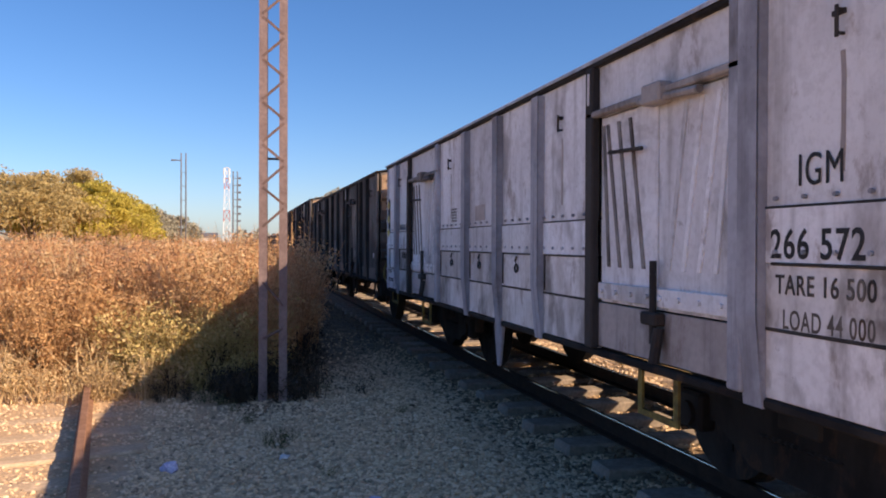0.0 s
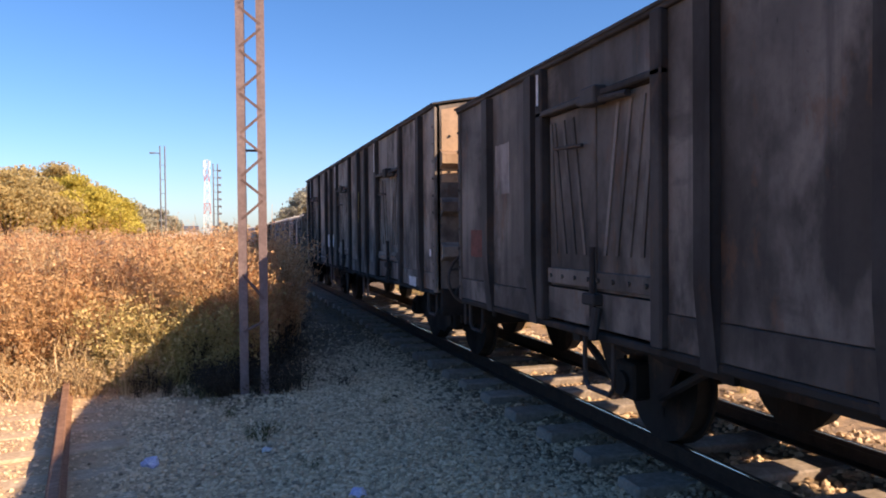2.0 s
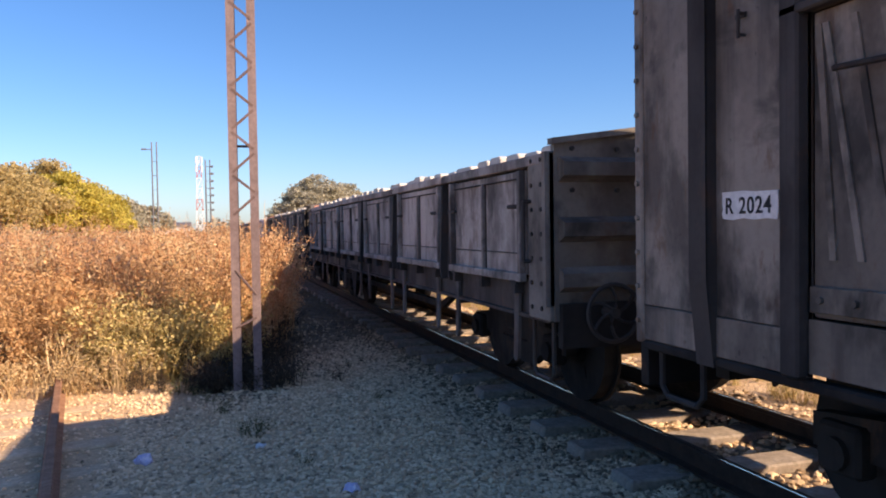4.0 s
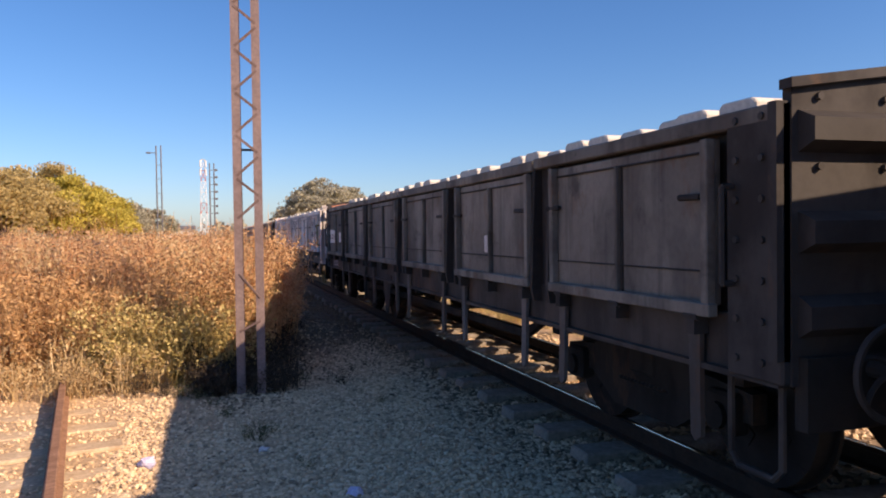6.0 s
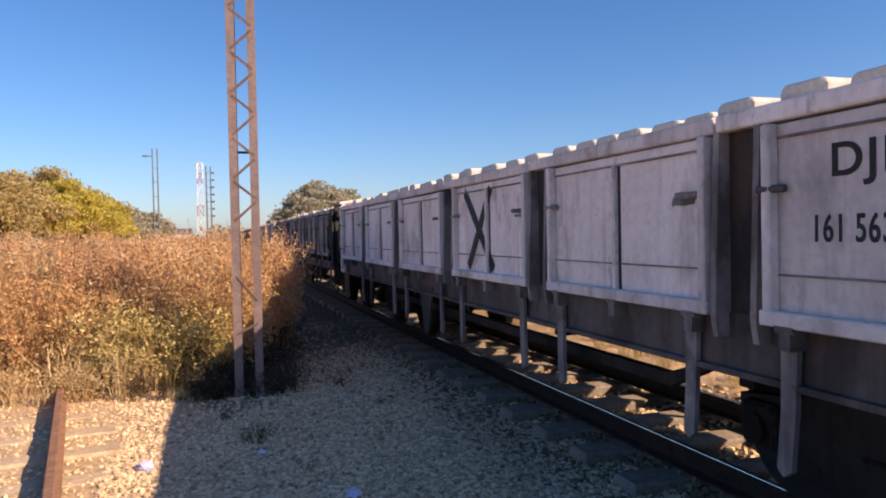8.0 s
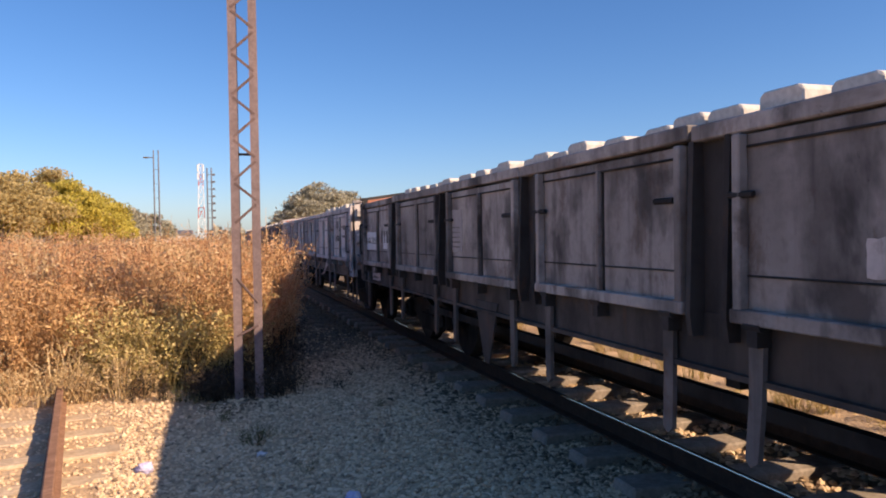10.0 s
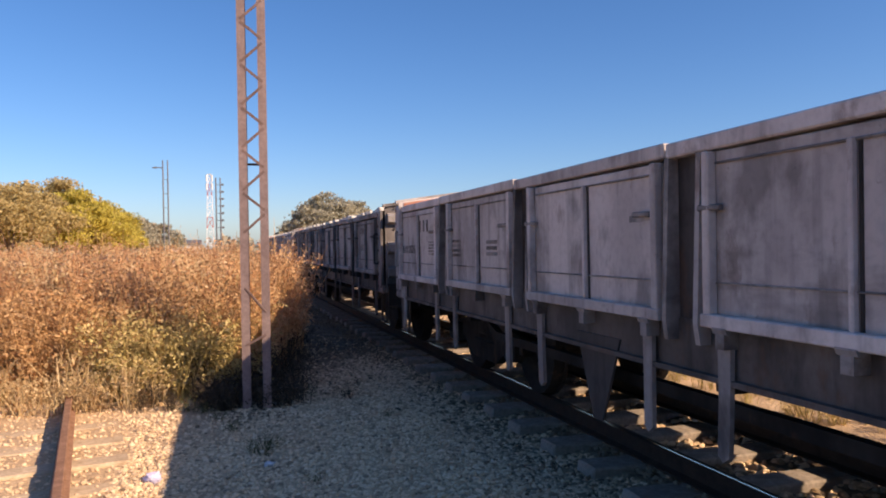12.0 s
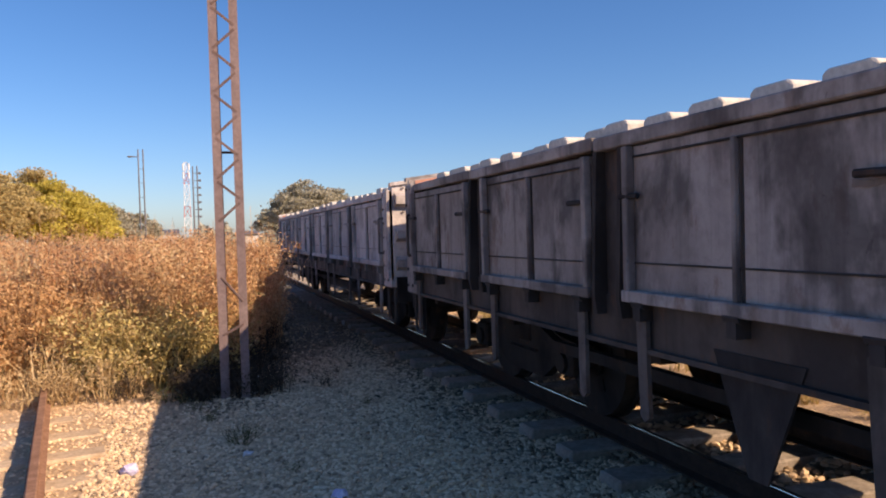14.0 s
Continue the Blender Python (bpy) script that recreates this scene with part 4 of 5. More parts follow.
# --- tall covered wagon ---
def tall_wagon(y_near, y_far, paint, post, label, top=2.55, doors=((-3.3, -1.95), (1.95, 3.3)), posts=(), seed=1, steps=YELLOW, low=0.78, band=True, pale=(), rise=0.16, end_paint=None, wheel=YELLOW, brackets=None, steps_at=None, axles_at=None):
    """A high wagon with a shallow arched roof. Doors and posts are given along the wagon."""
    L = y_far - y_near
    rnd = random.Random(seed)
    w = new("covered_wagon")
    tagged(w, label, "railway wagon", "tall covered wagons of the train")
    axles = []
    for d in (-1, 1):
        axles += single_axle(w, d * axles_at) if axles_at else bogie(w, d * (L / 2 - 1.75))
    underframe(w, L, 0.70)
    half = 1.35
    courses = ((low, 1.078, 0.0), (1.082, 1.358, 0.004), (1.362, 1.598, 0.008), (1.602, top - 0.03, 0.0)) if band else ((low, 1.02, 0.004), (1.024, top - 0.03, 0.0))
    bm = bmesh.new()
    box(bm, -1.30, 1.30, -L / 2 + 0.02, L / 2 - 0.02, 0.92, 0.98)
    part("floor", bm, UNDER, w)
    for s in (-1, 1):
        # three courses of plate between door posts
        cuts = [-L / 2 + 0.03] + sorted(v for d in doors for v in d) + [L / 2 - 0.03]
        for i in range(0, len(cuts), 2):
            seams = [cuts[i]] + sorted(p for p in posts if cuts[i] + 0.1 < p < cuts[i + 1] - 0.1) + [cuts[i + 1]]
            for a, b in zip(seams, seams[1:]):
                for z0, z1, dx in courses:
                    # unseen far plates start higher so that sun gets underneath
                    z0 = max(z0, 0.98) if s > 0 else z0
                    bm = bmesh.new()
                    box(bm, s * (half - 0.03), s * (half + dx), a, b, z0, z1, 0.004)
                    part("side_plate", bm, FOOT if paint is WHITE and z0 < 1.3 else paint, w)
        for nd, (a, b) in enumerate(doors):
            bm = bmesh.new()
            box(bm, s * (half - 0.035), s * (half - 0.005), a, b, low + 0.02 if s < 0 else 0.99, 1.07)
            part("threshold_plate", bm, LIGHT if paint is WHITE else paint, w)
            bm = bmesh.new()
            box(bm, s * (half - 0.035), s * (half - 0.005), a, b, 2.24, top - 0.03)
            part("lintel_plate", bm, paint, w)
            m = (a + b) / 2
            for k, (p0, p1) in enumerate(((a + 0.02, m - 0.006), (m + 0.006, b - 0.02))):
                bm = bmesh.new()
                box(bm, s * (half - 0.045), s * (half - 0.012), p0, p1, 1.08, 2.23, 0.005)
                coat = DARKGREY if (nd, k) in pale else paint
                leaf = part("door", bm, coat, w, "double door leaf with slanting pressed ribs")
                n = 4
                for j in range(n):
                    f = (j + 0.6) / n
                    yb = p0 + (p1 - p0) * (0.08 + 0.84 * f)
                    slant = 0.16 if k == 0 else -0.16
                    bm = bmesh.new()
                    x0, x1 = s * (half - 0.012), s * (half - 0.003)
                    y1 = min(max(yb - slant, p0 + 0.03), p1 - 0.03)
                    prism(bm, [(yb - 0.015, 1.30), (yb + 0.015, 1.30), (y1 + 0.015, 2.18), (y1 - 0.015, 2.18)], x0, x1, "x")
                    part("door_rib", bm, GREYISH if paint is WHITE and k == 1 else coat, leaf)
                bm = bmesh.new()
                box(bm, s * (half - 0.012), s * (half + 0.012), p0, p1, 1.10, 1.20, 0.004)
                for j in range(4):
                    y = p0 + 0.06 + j * (p1 - p0 - 0.12) / 3
                    rod(bm, (s * (half + 0.012), y, 1.15), (s * (half + 0.028), y, 1.15), 0.014, 6)
                part("door_rail", bm, paint, leaf)
            bm = bmesh.new()
            box(bm, s * half, s * (half + 0.05), a - 0.1, b + 0.1, 2.235, 2.275, 0.008)
            rod(bm, (s * (half + 0.04), m - 0.45, 2.20), (s * (half + 0.05), m + 0.1, 2.23), 0.022, 8)
            box(bm, s * half, s * (half + 0.09), m - 0.16, m + 0.02, 2.19, 2.30, 0.01)
            part("door_head_rail", bm, GREYISH if paint is WHITE else post, w)
            bm = bmesh.new()
            rod(bm, (s * (half + 0.03), m - 0.02, 0.9), (s * (half + 0.03), m - 0.02, 1.35), 0.02, 8)
            box(bm, s * (half - 0.01), s * (half + 0.06), m - 0.09, m + 0.07, 1.0, 1.07, 0.01)
            rod(bm, (s * (half + 0.03), m - 0.08, 0.99), (s * (half + 0.06), m - 0.08, 0.80), 0.03, 8)
            part("door_latch", bm, POSTDARK, w)
            # pale strip painted in as the glint on the far door post
            bm = bmesh.new()
            box(bm, s * (half + 0.045), s * (half + 0.058), b + 0.035, b + 0.052, 2.32, top - 0.07)
            part("bare_edge", bm, PATCH, w, "pale strip painted as a glint")
            bm = bmesh.new()
            rod(bm, (s * (half + 0.02), m + 0.12, 1.98), (s * (half + 0.05), m + 0.45, 1.99), 0.012, 6)
            part("door_handle", bm, POSTDARK, w)
            for y in (a - 0.05, b + 0.05):
                bm = bmesh.new()
                box(bm, s * (half - 0.03), s * (half + 0.05), y - 0.05, y + 0.05, low if s < 0 else 0.98, top - 0.03, 0.01)
                part("door_post", bm, POSTDARK if y > b else post, w)
        for y in posts if s < 0 else ():
            bm = bmesh.new()
            # pressed channel stiffener, tapering at the foot
            xo = s * (half + 0.055)
            xi = s * (half - 0.01)
            pts = [(xi, low - 0.05), (s * (half + 0.012), low - 0.05), (xo, low + 0.35), (xo, top - 0.05), (xi, top - 0.05)]
            for d in (-0.05, 0.05):
                prism(bm, pts, y + d - 0.012, y + d + 0.012, "y")
            prism(bm, [(s * (half + 0.012), low - 0.05), (s * (half + 0.02), low - 0.05), (s * (half + 0.06), low + 0.35), (s * (half + 0.06), top - 0.05), (s * (half + 0.05), top - 0.05), (s * (half + 0.05), low + 0.35)], y - 0.062, y + 0.062, "y")
            part("side_stiffener", bm, post, w, "channel stiffener with a tapered foot")
        bm = bmesh.new()
        box(bm, s * (half - 0.05), s * (half + 0.03), -L / 2, L / 2, top - 0.035, top + 0.012, 0.008)
        part("cant_rail", bm, post if paint is not WHITE else UNDER, w, "dark rail along the eaves")
        if s < 0:
            bm = bmesh.new()
            box(bm, s * (half - 0.06), s * (half + 0.012), -L / 2 + 0.05, L / 2 - 0.05, low - 0.05, low - 0.004, 0.01)
            part("sole_bar", bm, UNDER, w)
        if band and s < 0:
            seams = [-L / 2 + 0.1] + sorted(list(posts) + [v for dr in doors for v in (dr[0] - 0.05, dr[1] + 0.05)]) + [L / 2 - 0.1]
            for a, b in zip(seams, seams[1:]):
                m = (a + b) / 2
                if b - a < 0.45 or any(q0 < m < q1 for q0, q1 in doors):
                    continue
                lettered = m < -3.4
                # dark strips along the plate joints stand in for their shadow
                for name, c0, c1, z0, z1, dep in (("plate_lap", a + 0.05, b - 0.05, 1.070, 1.086, 0.007), ("flap_slot", a + 0.08, b - 0.10, 1.352, 1.366, 0.014), ("flap_slot", b - 0.10, b - 0.086, 1.10, 1.366, 0.013), ("plate_lap", a + 0.05, b - 0.05, 1.594, 1.604, 0.010)):
                    if lettered and name == "flap_slot" and z1 - z0 > 0.1:
                        continue
                    bm = bmesh.new()
                    box(bm, s * (half - 0.01), s * (half + dep), c0, c1, z0, z1, 0.002)
                    part(name, bm, POSTDARK, w)
        if band:
            for z in (1.41, 1.635):
                bm = bmesh.new()
                y = -L / 2 + 0.15
                while y < L / 2 - 0.1:
                    if not any(a - 0.1 < y < b + 0.1 for a, b in doors):
                        rod(bm, (s * (half + 0.004), y, z), (s * (half + 0.022), y, z), 0.010, 6)
                    y += 0.165
                tagged(part("rivet_row", bm, post, w), kind="stuff")
        for y in steps_at or [(a + b) / 2 + 0.05 for a, b in doors]:
            if s < 0:
                step_iron(w, y, s, steps, 0.36, low - 0.03, 0.46)
        for y in brackets or (-L / 2 + 0.55, L / 2 - 0.85, 0.35):
            bm = bmesh.new()
            for z in (2.33, 2.24):
                rod(bm, (s * half, y, z), (s * (half + 0.035), y, z), 0.007, 6)
            rod(bm, (s * (half + 0.035), y, 2.345), (s * (half + 0.035), y, 2.225), 0.008, 6)
            box(bm, s * half, s * (half + 0.012), y - 0.012, y + 0.05, 2.315, 2.335)
            part("lamp_bracket", bm, POSTDARK, w)
    # hanging tapered plate
    bm = bmesh.new()
    prism(bm, [(-0.12, 0.74), (0.12, 0.74), (0.03, 0.36), (-0.03, 0.36)], -1.32, -1.30, "x")
    part("gusset_plate", bm, post, w)
    # ends
    for d in (-1, 1):
        y0 = d * L / 2
        n = 12
        arch = [(1.33 - 2.66 * i / n, top - 0.02 + rise * math.sin(math.pi * i / n)) for i in range(n + 1)]
        bm = bmesh.new()
        prism(bm, [(-1.33, low), (1.33, low)] + arch, y0 - d * 0.05, y0, "y")
        endw = part("end_wall", bm, paint, w, "steel end wall with pressed ribs")
        # upper end is painted tan as sunlit, the rest stays dark as shaded
        if end_paint:
            bm = bmesh.new()
            prism(bm, [(-1.28, 1.98), (1.28, 1.98), (1.28, top - 0.05)] + [(x * 0.96, z - 0.03) for x, z in arch[1:-1]] + [(-1.28, top - 0.05)], y0, y0 + d * 0.006, "y")
            part("end_top_plate", bm, end_paint, endw, "rust-tan upper plate of the end wall, coloured as its sunlit part")
        for z in (2.22, 1.72, 1.25):
            bm = bmesh.new()
            prism(bm, [(0, z - 0.1), (d * 0.09, z - 0.05), (d * 0.09, z + 0.05), (0, z + 0.1)], -1.30, 1.30, "x")
            o = part("pressed_rib", bm, end_paint if end_paint and z > 2 else paint, endw)
            o.location = (0, y0, 0)
        bm = bmesh.new()
        for k in range(9):
            for z in (2.46, 2.09):
                rod(bm, (-1.2 + k * 0.3, y0, z), (-1.2 + k * 0.3, y0 + d * 0.018, z), 0.016, 6)
        tagged(part("rivets", bm, post, endw), kind="stuff")
        for s in (-1, 1):
            bm = bmesh.new()
            box(bm, s * (half - 0.06), s * (half + 0.015), y0 - d * 0.07 if d > 0 else y0, y0 if d > 0 else y0 + 0.07, low - 0.02, top, 0.01)
            for k in range(10):
                z = low + 0.1 + k * 0.18
                rod(bm, (s * (half + 0.01), y0 - d * 0.035, z), (s * (half + 0.03), y0 - d * 0.035, z), 0.014, 6)
            part("corner_angle", bm, paint, w, "riveted corner angle")
            if s < 0:
                step_iron(w, d * (L / 2 - 0.32), s, steps if paint is WHITE else POSTDARK, 0.34, low - 0.03, 0.56)
        bm = bmesh.new()
        box(bm, -1.3, 1.3, y0 - d * 0.02, y0 + d * 0.05, 0.58, 0.86)
        part("headstock", bm, UNDER, w)
    n = 14
    outer = [(-1.39 + 2.78 * i / n, top + 0.012 + rise * math.sin(math.pi * i / n)) for i in range(n + 1)]
    inner = [(x, z - 0.02) for x, z in reversed(outer)]
    bm = bmesh.new()
    prism(bm, outer + inner, -L / 2 - 0.03, L / 2 + 0.03, "y")
    part("roof", bm, post, w, "shallow arched sheet roof")
    brake_wheel(w, -1.0, -L / 2 - 0.17, 0.97, 0.27, wheel)
    TRAIN.append((w, (y_near + y_far) / 2, axles, None))
    return w, L


# W0's unseen roof is raised so that its shadow reaches up W1's end
W0, L0 = tall_wagon(1.37, 11.14, WHITE, BLUEGREY, "white-painted covered goods wagon with stencilled black markings", top=2.59,
                    posts=(-4.72, -3.45, -1.02, -0.12, 0.82, 4.1), seed=2, rise=0.5, brackets=(-3.93, -1.40, 1.43, 3.95))
W1, L1 = tall_wagon(12.02, 22.55, SOOT, POSTDARK, "soot-black covered goods wagon with peeling pale patches", top=2.60,
                    posts=(-4.4, -3.7, -1.5, -0.5, 0.5, 1.5, 3.52, 4.42), seed=3, steps=POSTDARK, band=False, pale=((0, 0),), end_paint=TANEND, axles_at=3.05, low=0.84)
W2, L2 = tall_wagon(23.36, 35.05, PLANKED, POSTDARK, "brown-grey stained covered goods wagon streaked with soot", top=2.79, doors=((-4.3, -2.95), (-0.6, 0.75), (3.4, 4.65)),
                    posts=(-5.3, -2.15, -1.5, 1.5, 2.2, 5.25), seed=4, band=False, end_paint=TANEND, wheel=POSTDARK, steps_at=(1.93, -1.66), steps=GREYISH, low=0.84)
W3, L3 = low_wagon(36.1, 48.85, DARKGREY, "dark soot-greyed low drop-side wagon", seed=5, sill=SILLDARK, end_paint=DARK)
W4, L4 = low_wagon(49.55, 62.25, DARK, "dark low drop-side wagon with a white date patch", seed=6, sill=SILLDARK, end_paint=POSTDARK, sacks=(0.35, 1.9))
W5, L5 = low_wagon(62.95, 75.68, WHITE_LOW, "white low drop-side wagon with a painted black cross", post=GREYISH, step_mat=YELLOW, seed=7, sill=SILL)
W6, L6 = low_wagon(76.4, 89.12, DARKGREY, "dark soot-stained low drop-side wagon with white patches", seed=8, sill=SILLDARK, end_paint=POSTDARK, sacks=(0.35, 1.9))
W7, L7 = low_wagon(89.8, 102.45, LIGHT, "faded pale grey low drop-side wagon with stencilled lettering", post=GREYISH, seed=9, sill=SILL, sacks=(0.35, 8.5))
W8, L8 = low_wagon(103.25, 115.9, GREYISH, "sooty grey low drop-side wagon", seed=10, sill=SILLDARK)
W9, L9 = low_wagon(116.62, 129.4, LIGHT, "pale grey low drop-side wagon at the tail of the train", seed=11, post=GREYISH, sill=SILL)


# --- markings ---
def plate(name, x, y0, y1, z0, z1, mat, parent, label=""):
    """A painted patch, a millimetre or two proud, with a slightly uneven outline; it faces -x."""
    bm = bmesh.new()
    rnd = random.Random(int(abs(y0) * 1000))
    pts = []
    for a, b, c, d in ((y0, z0, y1, z0), (y1, z0, y1, z1), (y1, z1, y0, z1), (y0, z1, y0, z0)):
        for k in range(5):
            f = k / 5
            pts.append((a + (c - a) * f + rnd.uniform(-0.006, 0.006), b + (d - b) * f + rnd.uniform(-0.006, 0.006)))
    prism(bm, pts, x - 0.0015, x + 0.003, "x")
    return part(name, bm, mat, parent, label)


def tape(name, x, a, b, w, mat, parent):
    """A painted stroke between two points (y, z) of the side."""
    d = Vector((b[0] - a[0], b[1] - a[1])).normalized() * 1.0
    n = Vector((-d.y, d.x)) * w / 2
    bm = bmesh.new()
    prism(bm, [(a[0] + n.x, a[1] + n.y), (b[0] + n.x, b[1] + n.y), (b[0] - n.x, b[1] - n.y), (a[0] - n.x, a[1] - n.y)], x - 0.0015, x + 0.001, "x")
    return part(name, bm, mat, parent)


def markings():
    f = -1.352
    # white covered wagon
    lettering("letters", "IGM", f - 0.003, 2.54 - 6.235, 1.68, 0.13, W0, width=0.23, bold=0.0)
    lettering("letters", "266 572", f - 0.008, 2.69 - 6.235, 1.385, 0.12, W0, width=0.50)
    lettering("letters", "TARE 16 500", f - 0.005, 2.66 - 6.235, 1.235, 0.08, W0, SOOT, width=0.52)
    lettering("letters", "LOAD 44 000", f - 0.002, 2.62 - 6.235, 1.09, 0.08, W0, SOOT, width=0.47)
    lettering("letters", "R10 25 G", f - 0.003, 3.98, 1.625, 0.075, W0, width=0.40)
    bars("markings", f - 0.005, 3.84, 1.235, 0.30, 0.085, 3, W0)
    lettering("letters", "SE. 1967", f - 0.002, 4.80, 1.005, 0.05, W0, width=0.24)
    lettering("letters", "OIL 10.2020", f - 0.002, 4.80, 0.885, 0.05, W0, width=0.34)
    board = plate("reflector_board", f - 0.004, 4.70, 4.85, 1.50, 2.10, LETTER, W0, "black board with three round yellow reflectors")
    for z in (1.60, 1.80, 2.00):
        bm = bmesh.new()
        ring(bm, (f - 0.008, 4.775, z), 0.042, 0.013, "x", 20, 4)
        part("reflector", bm, REFLECT, board)
        for sy in (-1, 1):
            for sz in (-1, 1):
                bm = bmesh.new()
                box(bm, f - 0.011, f - 0.007, 4.775 + sy * 0.022 - 0.006, 4.775 + sy * 0.022 + 0.006, z + sz * 0.05 - 0.004, z + sz * 0.05 + 0.004)
                part("reflector_mark", bm, REFLECT, board)
    for k in range(5):
        bars("markings", f - 0.002, 1.40, 1.67 + k * 0.03, 0.20, 0.018, 7, W0, GREYISH)
    plate("faded_patch", f - 0.0005, 0.30, 0.58, 1.66, 1.80, LIGHT, W0)
    for y in (0.42, -0.55, 1.35, -4.2):
        bm = bmesh.new()
        ring(bm, (f - 0.015, y, 1.24), 0.03, 0.009, "x", 14, 5)
        tube(bm, [(f - 0.012, y, 1.34), (f - 0.022, y + 0.005, 1.30), (f - 0.015, y, 1.27)], 0.009)
        part("ring_latch", bm, POSTDARK, W0)
    for y in (-3.93, -1.40, 1.43):
        plate("run_mark", f + 0.0005, y - 0.012, y + 0.012, 1.72, 2.18, LIGHT, W0)
    for w, ln in ((W5, L5), (W7, L7)):
        bars("markings", -ln / 2 - 0.003, -1.08, 1.545, 0.55, 0.07, 5, w, face="end")
    # sooty covered wagon
    plate("peeled_patch", f - 0.0005, 4.0, 4.3, 1.75, 2.15, GREYISH, W1)
    plate("peeled_patch", f - 0.0005, 0.0, 0.3, 1.15, 1.5, DARKGREY, W1)
    plate("paper_label", f - 0.002, -4.96, -4.90, 1.20, 1.27, PATCH, W1)
    plate("rust_patch", f - 0.001, 4.60, 4.93, 1.23, 1.47, REDRUST, W1, "square of dull red primer")
    # brown-grey covered wagon
    plate("white_patch", f - 0.003, 1.70, 2.16, 1.19, 1.44, PATCH, W2, "white painted patch")
    plate("white_patch", f - 0.003, 1.36, 1.44, 1.2, 1.44, PATCH, W2)
    board = plate("date_patch", f - 0.003, 4.80, 5.14, 1.46, 1.58, PATCH, W2, "white date patch")
    lettering("letters", "R 2024", f - 0.006, 5.12, 1.485, 0.07, board, width=0.28)
    tape("yellow_strap", f - 0.004, (1.98, 2.05), (2.12, 1.62), 0.03, YELLOW, W2)
    tape("bright_edge", f - 0.012, (3.68, 0.965), (2.47, 0.965), 0.010, LIGHT, W2)
    bm = bmesh.new()
    prism(bm, [(2.79 + 0.035 * math.cos(a * 0.5236), 1.33 + 0.11 * math.sin(a * 0.5236)) for a in range(12)], f - 0.003, f + 0.002, "x")
    part("paper_label", bm, LIGHT, W2)
    tape("yellow_strap", f - 0.06, (-1.72, 2.10), (-1.66, 1.62), 0.035, YELLOW, W2)
    plate("paper_label", f - 0.002, -5.66, -5.60, 1.20, 1.27, PATCH, W2)
    plate("white_patch", f - 0.003, -5.02, -4.70, 0.83, 0.94, PATCH, W2)
    # dark low wagons
    d = -1.352
    for w, words, y, z, hh, wd in ((W4, "RG-25 G", 5.95, 1.33, 0.10, 0.50), (W6, "R-06 2025", 5.98, 1.345, 0.095, 0.62)):
        board = plate("date_patch", d - 0.001, 5.25, 6.0, 1.26, 1.51, PATCH, w, "rough white date patch")
        lettering("letters", words, d - 0.004, y - 0.03, z, hh, board, width=wd, bold=-0.008)
        low = plate("white_patch", -1.322, 5.22, 5.72, 0.83, 1.01, LIGHT, w)
        bars("markings", -1.325, 5.66, 0.93, 0.34, 0.03, 7, low, GREYISH)
        bars("markings", -1.325, 5.66, 0.86, 0.40, 0.025, 10, low, GREYISH)
        plate("white_patch", d - 0.001, 4.62, 4.86, 1.28, 1.46, PATCH, w)
        plate("pale_patch", d - 0.001, -2.98, -2.86, 1.27, 1.41, LIGHT, w)
    board = plate("repack_panel", d - 0.001, 1.55, 1.91, 1.29, 1.68, LIGHT, W6, "pale stencil panel with faint lines")
    for k in range(5):
        bars("markings", d - 0.003, 1.85, 1.33 + k * 0.045, 0.24, 0.012, 6, board, GREYISH)
    bars("markings", d - 0.002, 4.95, 1.36, 0.45, 0.16, 3, W6, SOOT, fill=0.42)
    # white low wagon
    tape("painted_cross", d - 0.002, (-0.42, 1.80), (-1.10, 1.14), 0.085, LETTER, W5)
    tape("painted_cross", d - 0.004, (-1.06, 1.80), (-0.50, 1.14), 0.085, LETTER, W5)
    for w, number in ((W5, "161 563"), (W7, "161693")):
        lettering("letters", "DJN", d - 0.002, -4.56, 1.62, 0.12, w, width=0.36)
        lettering("letters", number, d - 0.002, -4.47, 1.38, 0.10, w, width=0.34)
        bars("markings", d - 0.002, -5.20, 1.60, 0.40, 0.05, 7, w, GREYISH)
        bars("markings", d - 0.002, -5.20, 1.44, 0.40, 0.04, 9, w, GREYISH)
    # pale low wagon
    lettering("letters", "R10 2026", d - 0.002, 5.96, 1.36, 0.09, W7, width=0.58)
    bars("markings", d - 0.002, 5.16, 1.60, 0.46, 0.13, 3, W7, SOOT, fill=0.42)
    for k in range(5):
        bars("markings", d - 0.002, 4.78, 1.47 - k * 0.032, 0.30, 0.02, 12, W7, GREYISH)
    lettering("letters", "DJN", d - 0.002, -4.52, 1.65, 0.09, W8, SOOT, width=0.40)
    lettering("letters", "163 947", d - 0.002, -4.52, 1.38, 0.10, W8, SOOT, width=0.50)
    for k in range(4):
        bars("markings", d - 0.002, 3.90, 1.47 - k * 0.045, 0.26, 0.026, 8, W7, GREYISH)
    for k in range(3):
        bars("markings", d - 0.002, 2.92, 1.45 - k * 0.05, 0.26, 0.03, 6, W7, GREYISH)
    # a bent pale plate hanging under the sill
    bm = bmesh.new()
    pts = [(-3.60, 1.03), (-3.42, 0.98), (-3.25, 0.87), (-3.08, 0.77), (-2.72, 0.70)]
    prism(bm, pts + [(y - 0.03, z - 0.13 + 0.03 * k) for k, (y, z) in reversed(list(enumerate(pts)))], -1.378, -1.366, "x")
    part("bent_plate", bm, LIGHT, W7, "torn pale plate hanging bent below the sill")
    # soot smears below door handles
    rnd = random.Random(31)
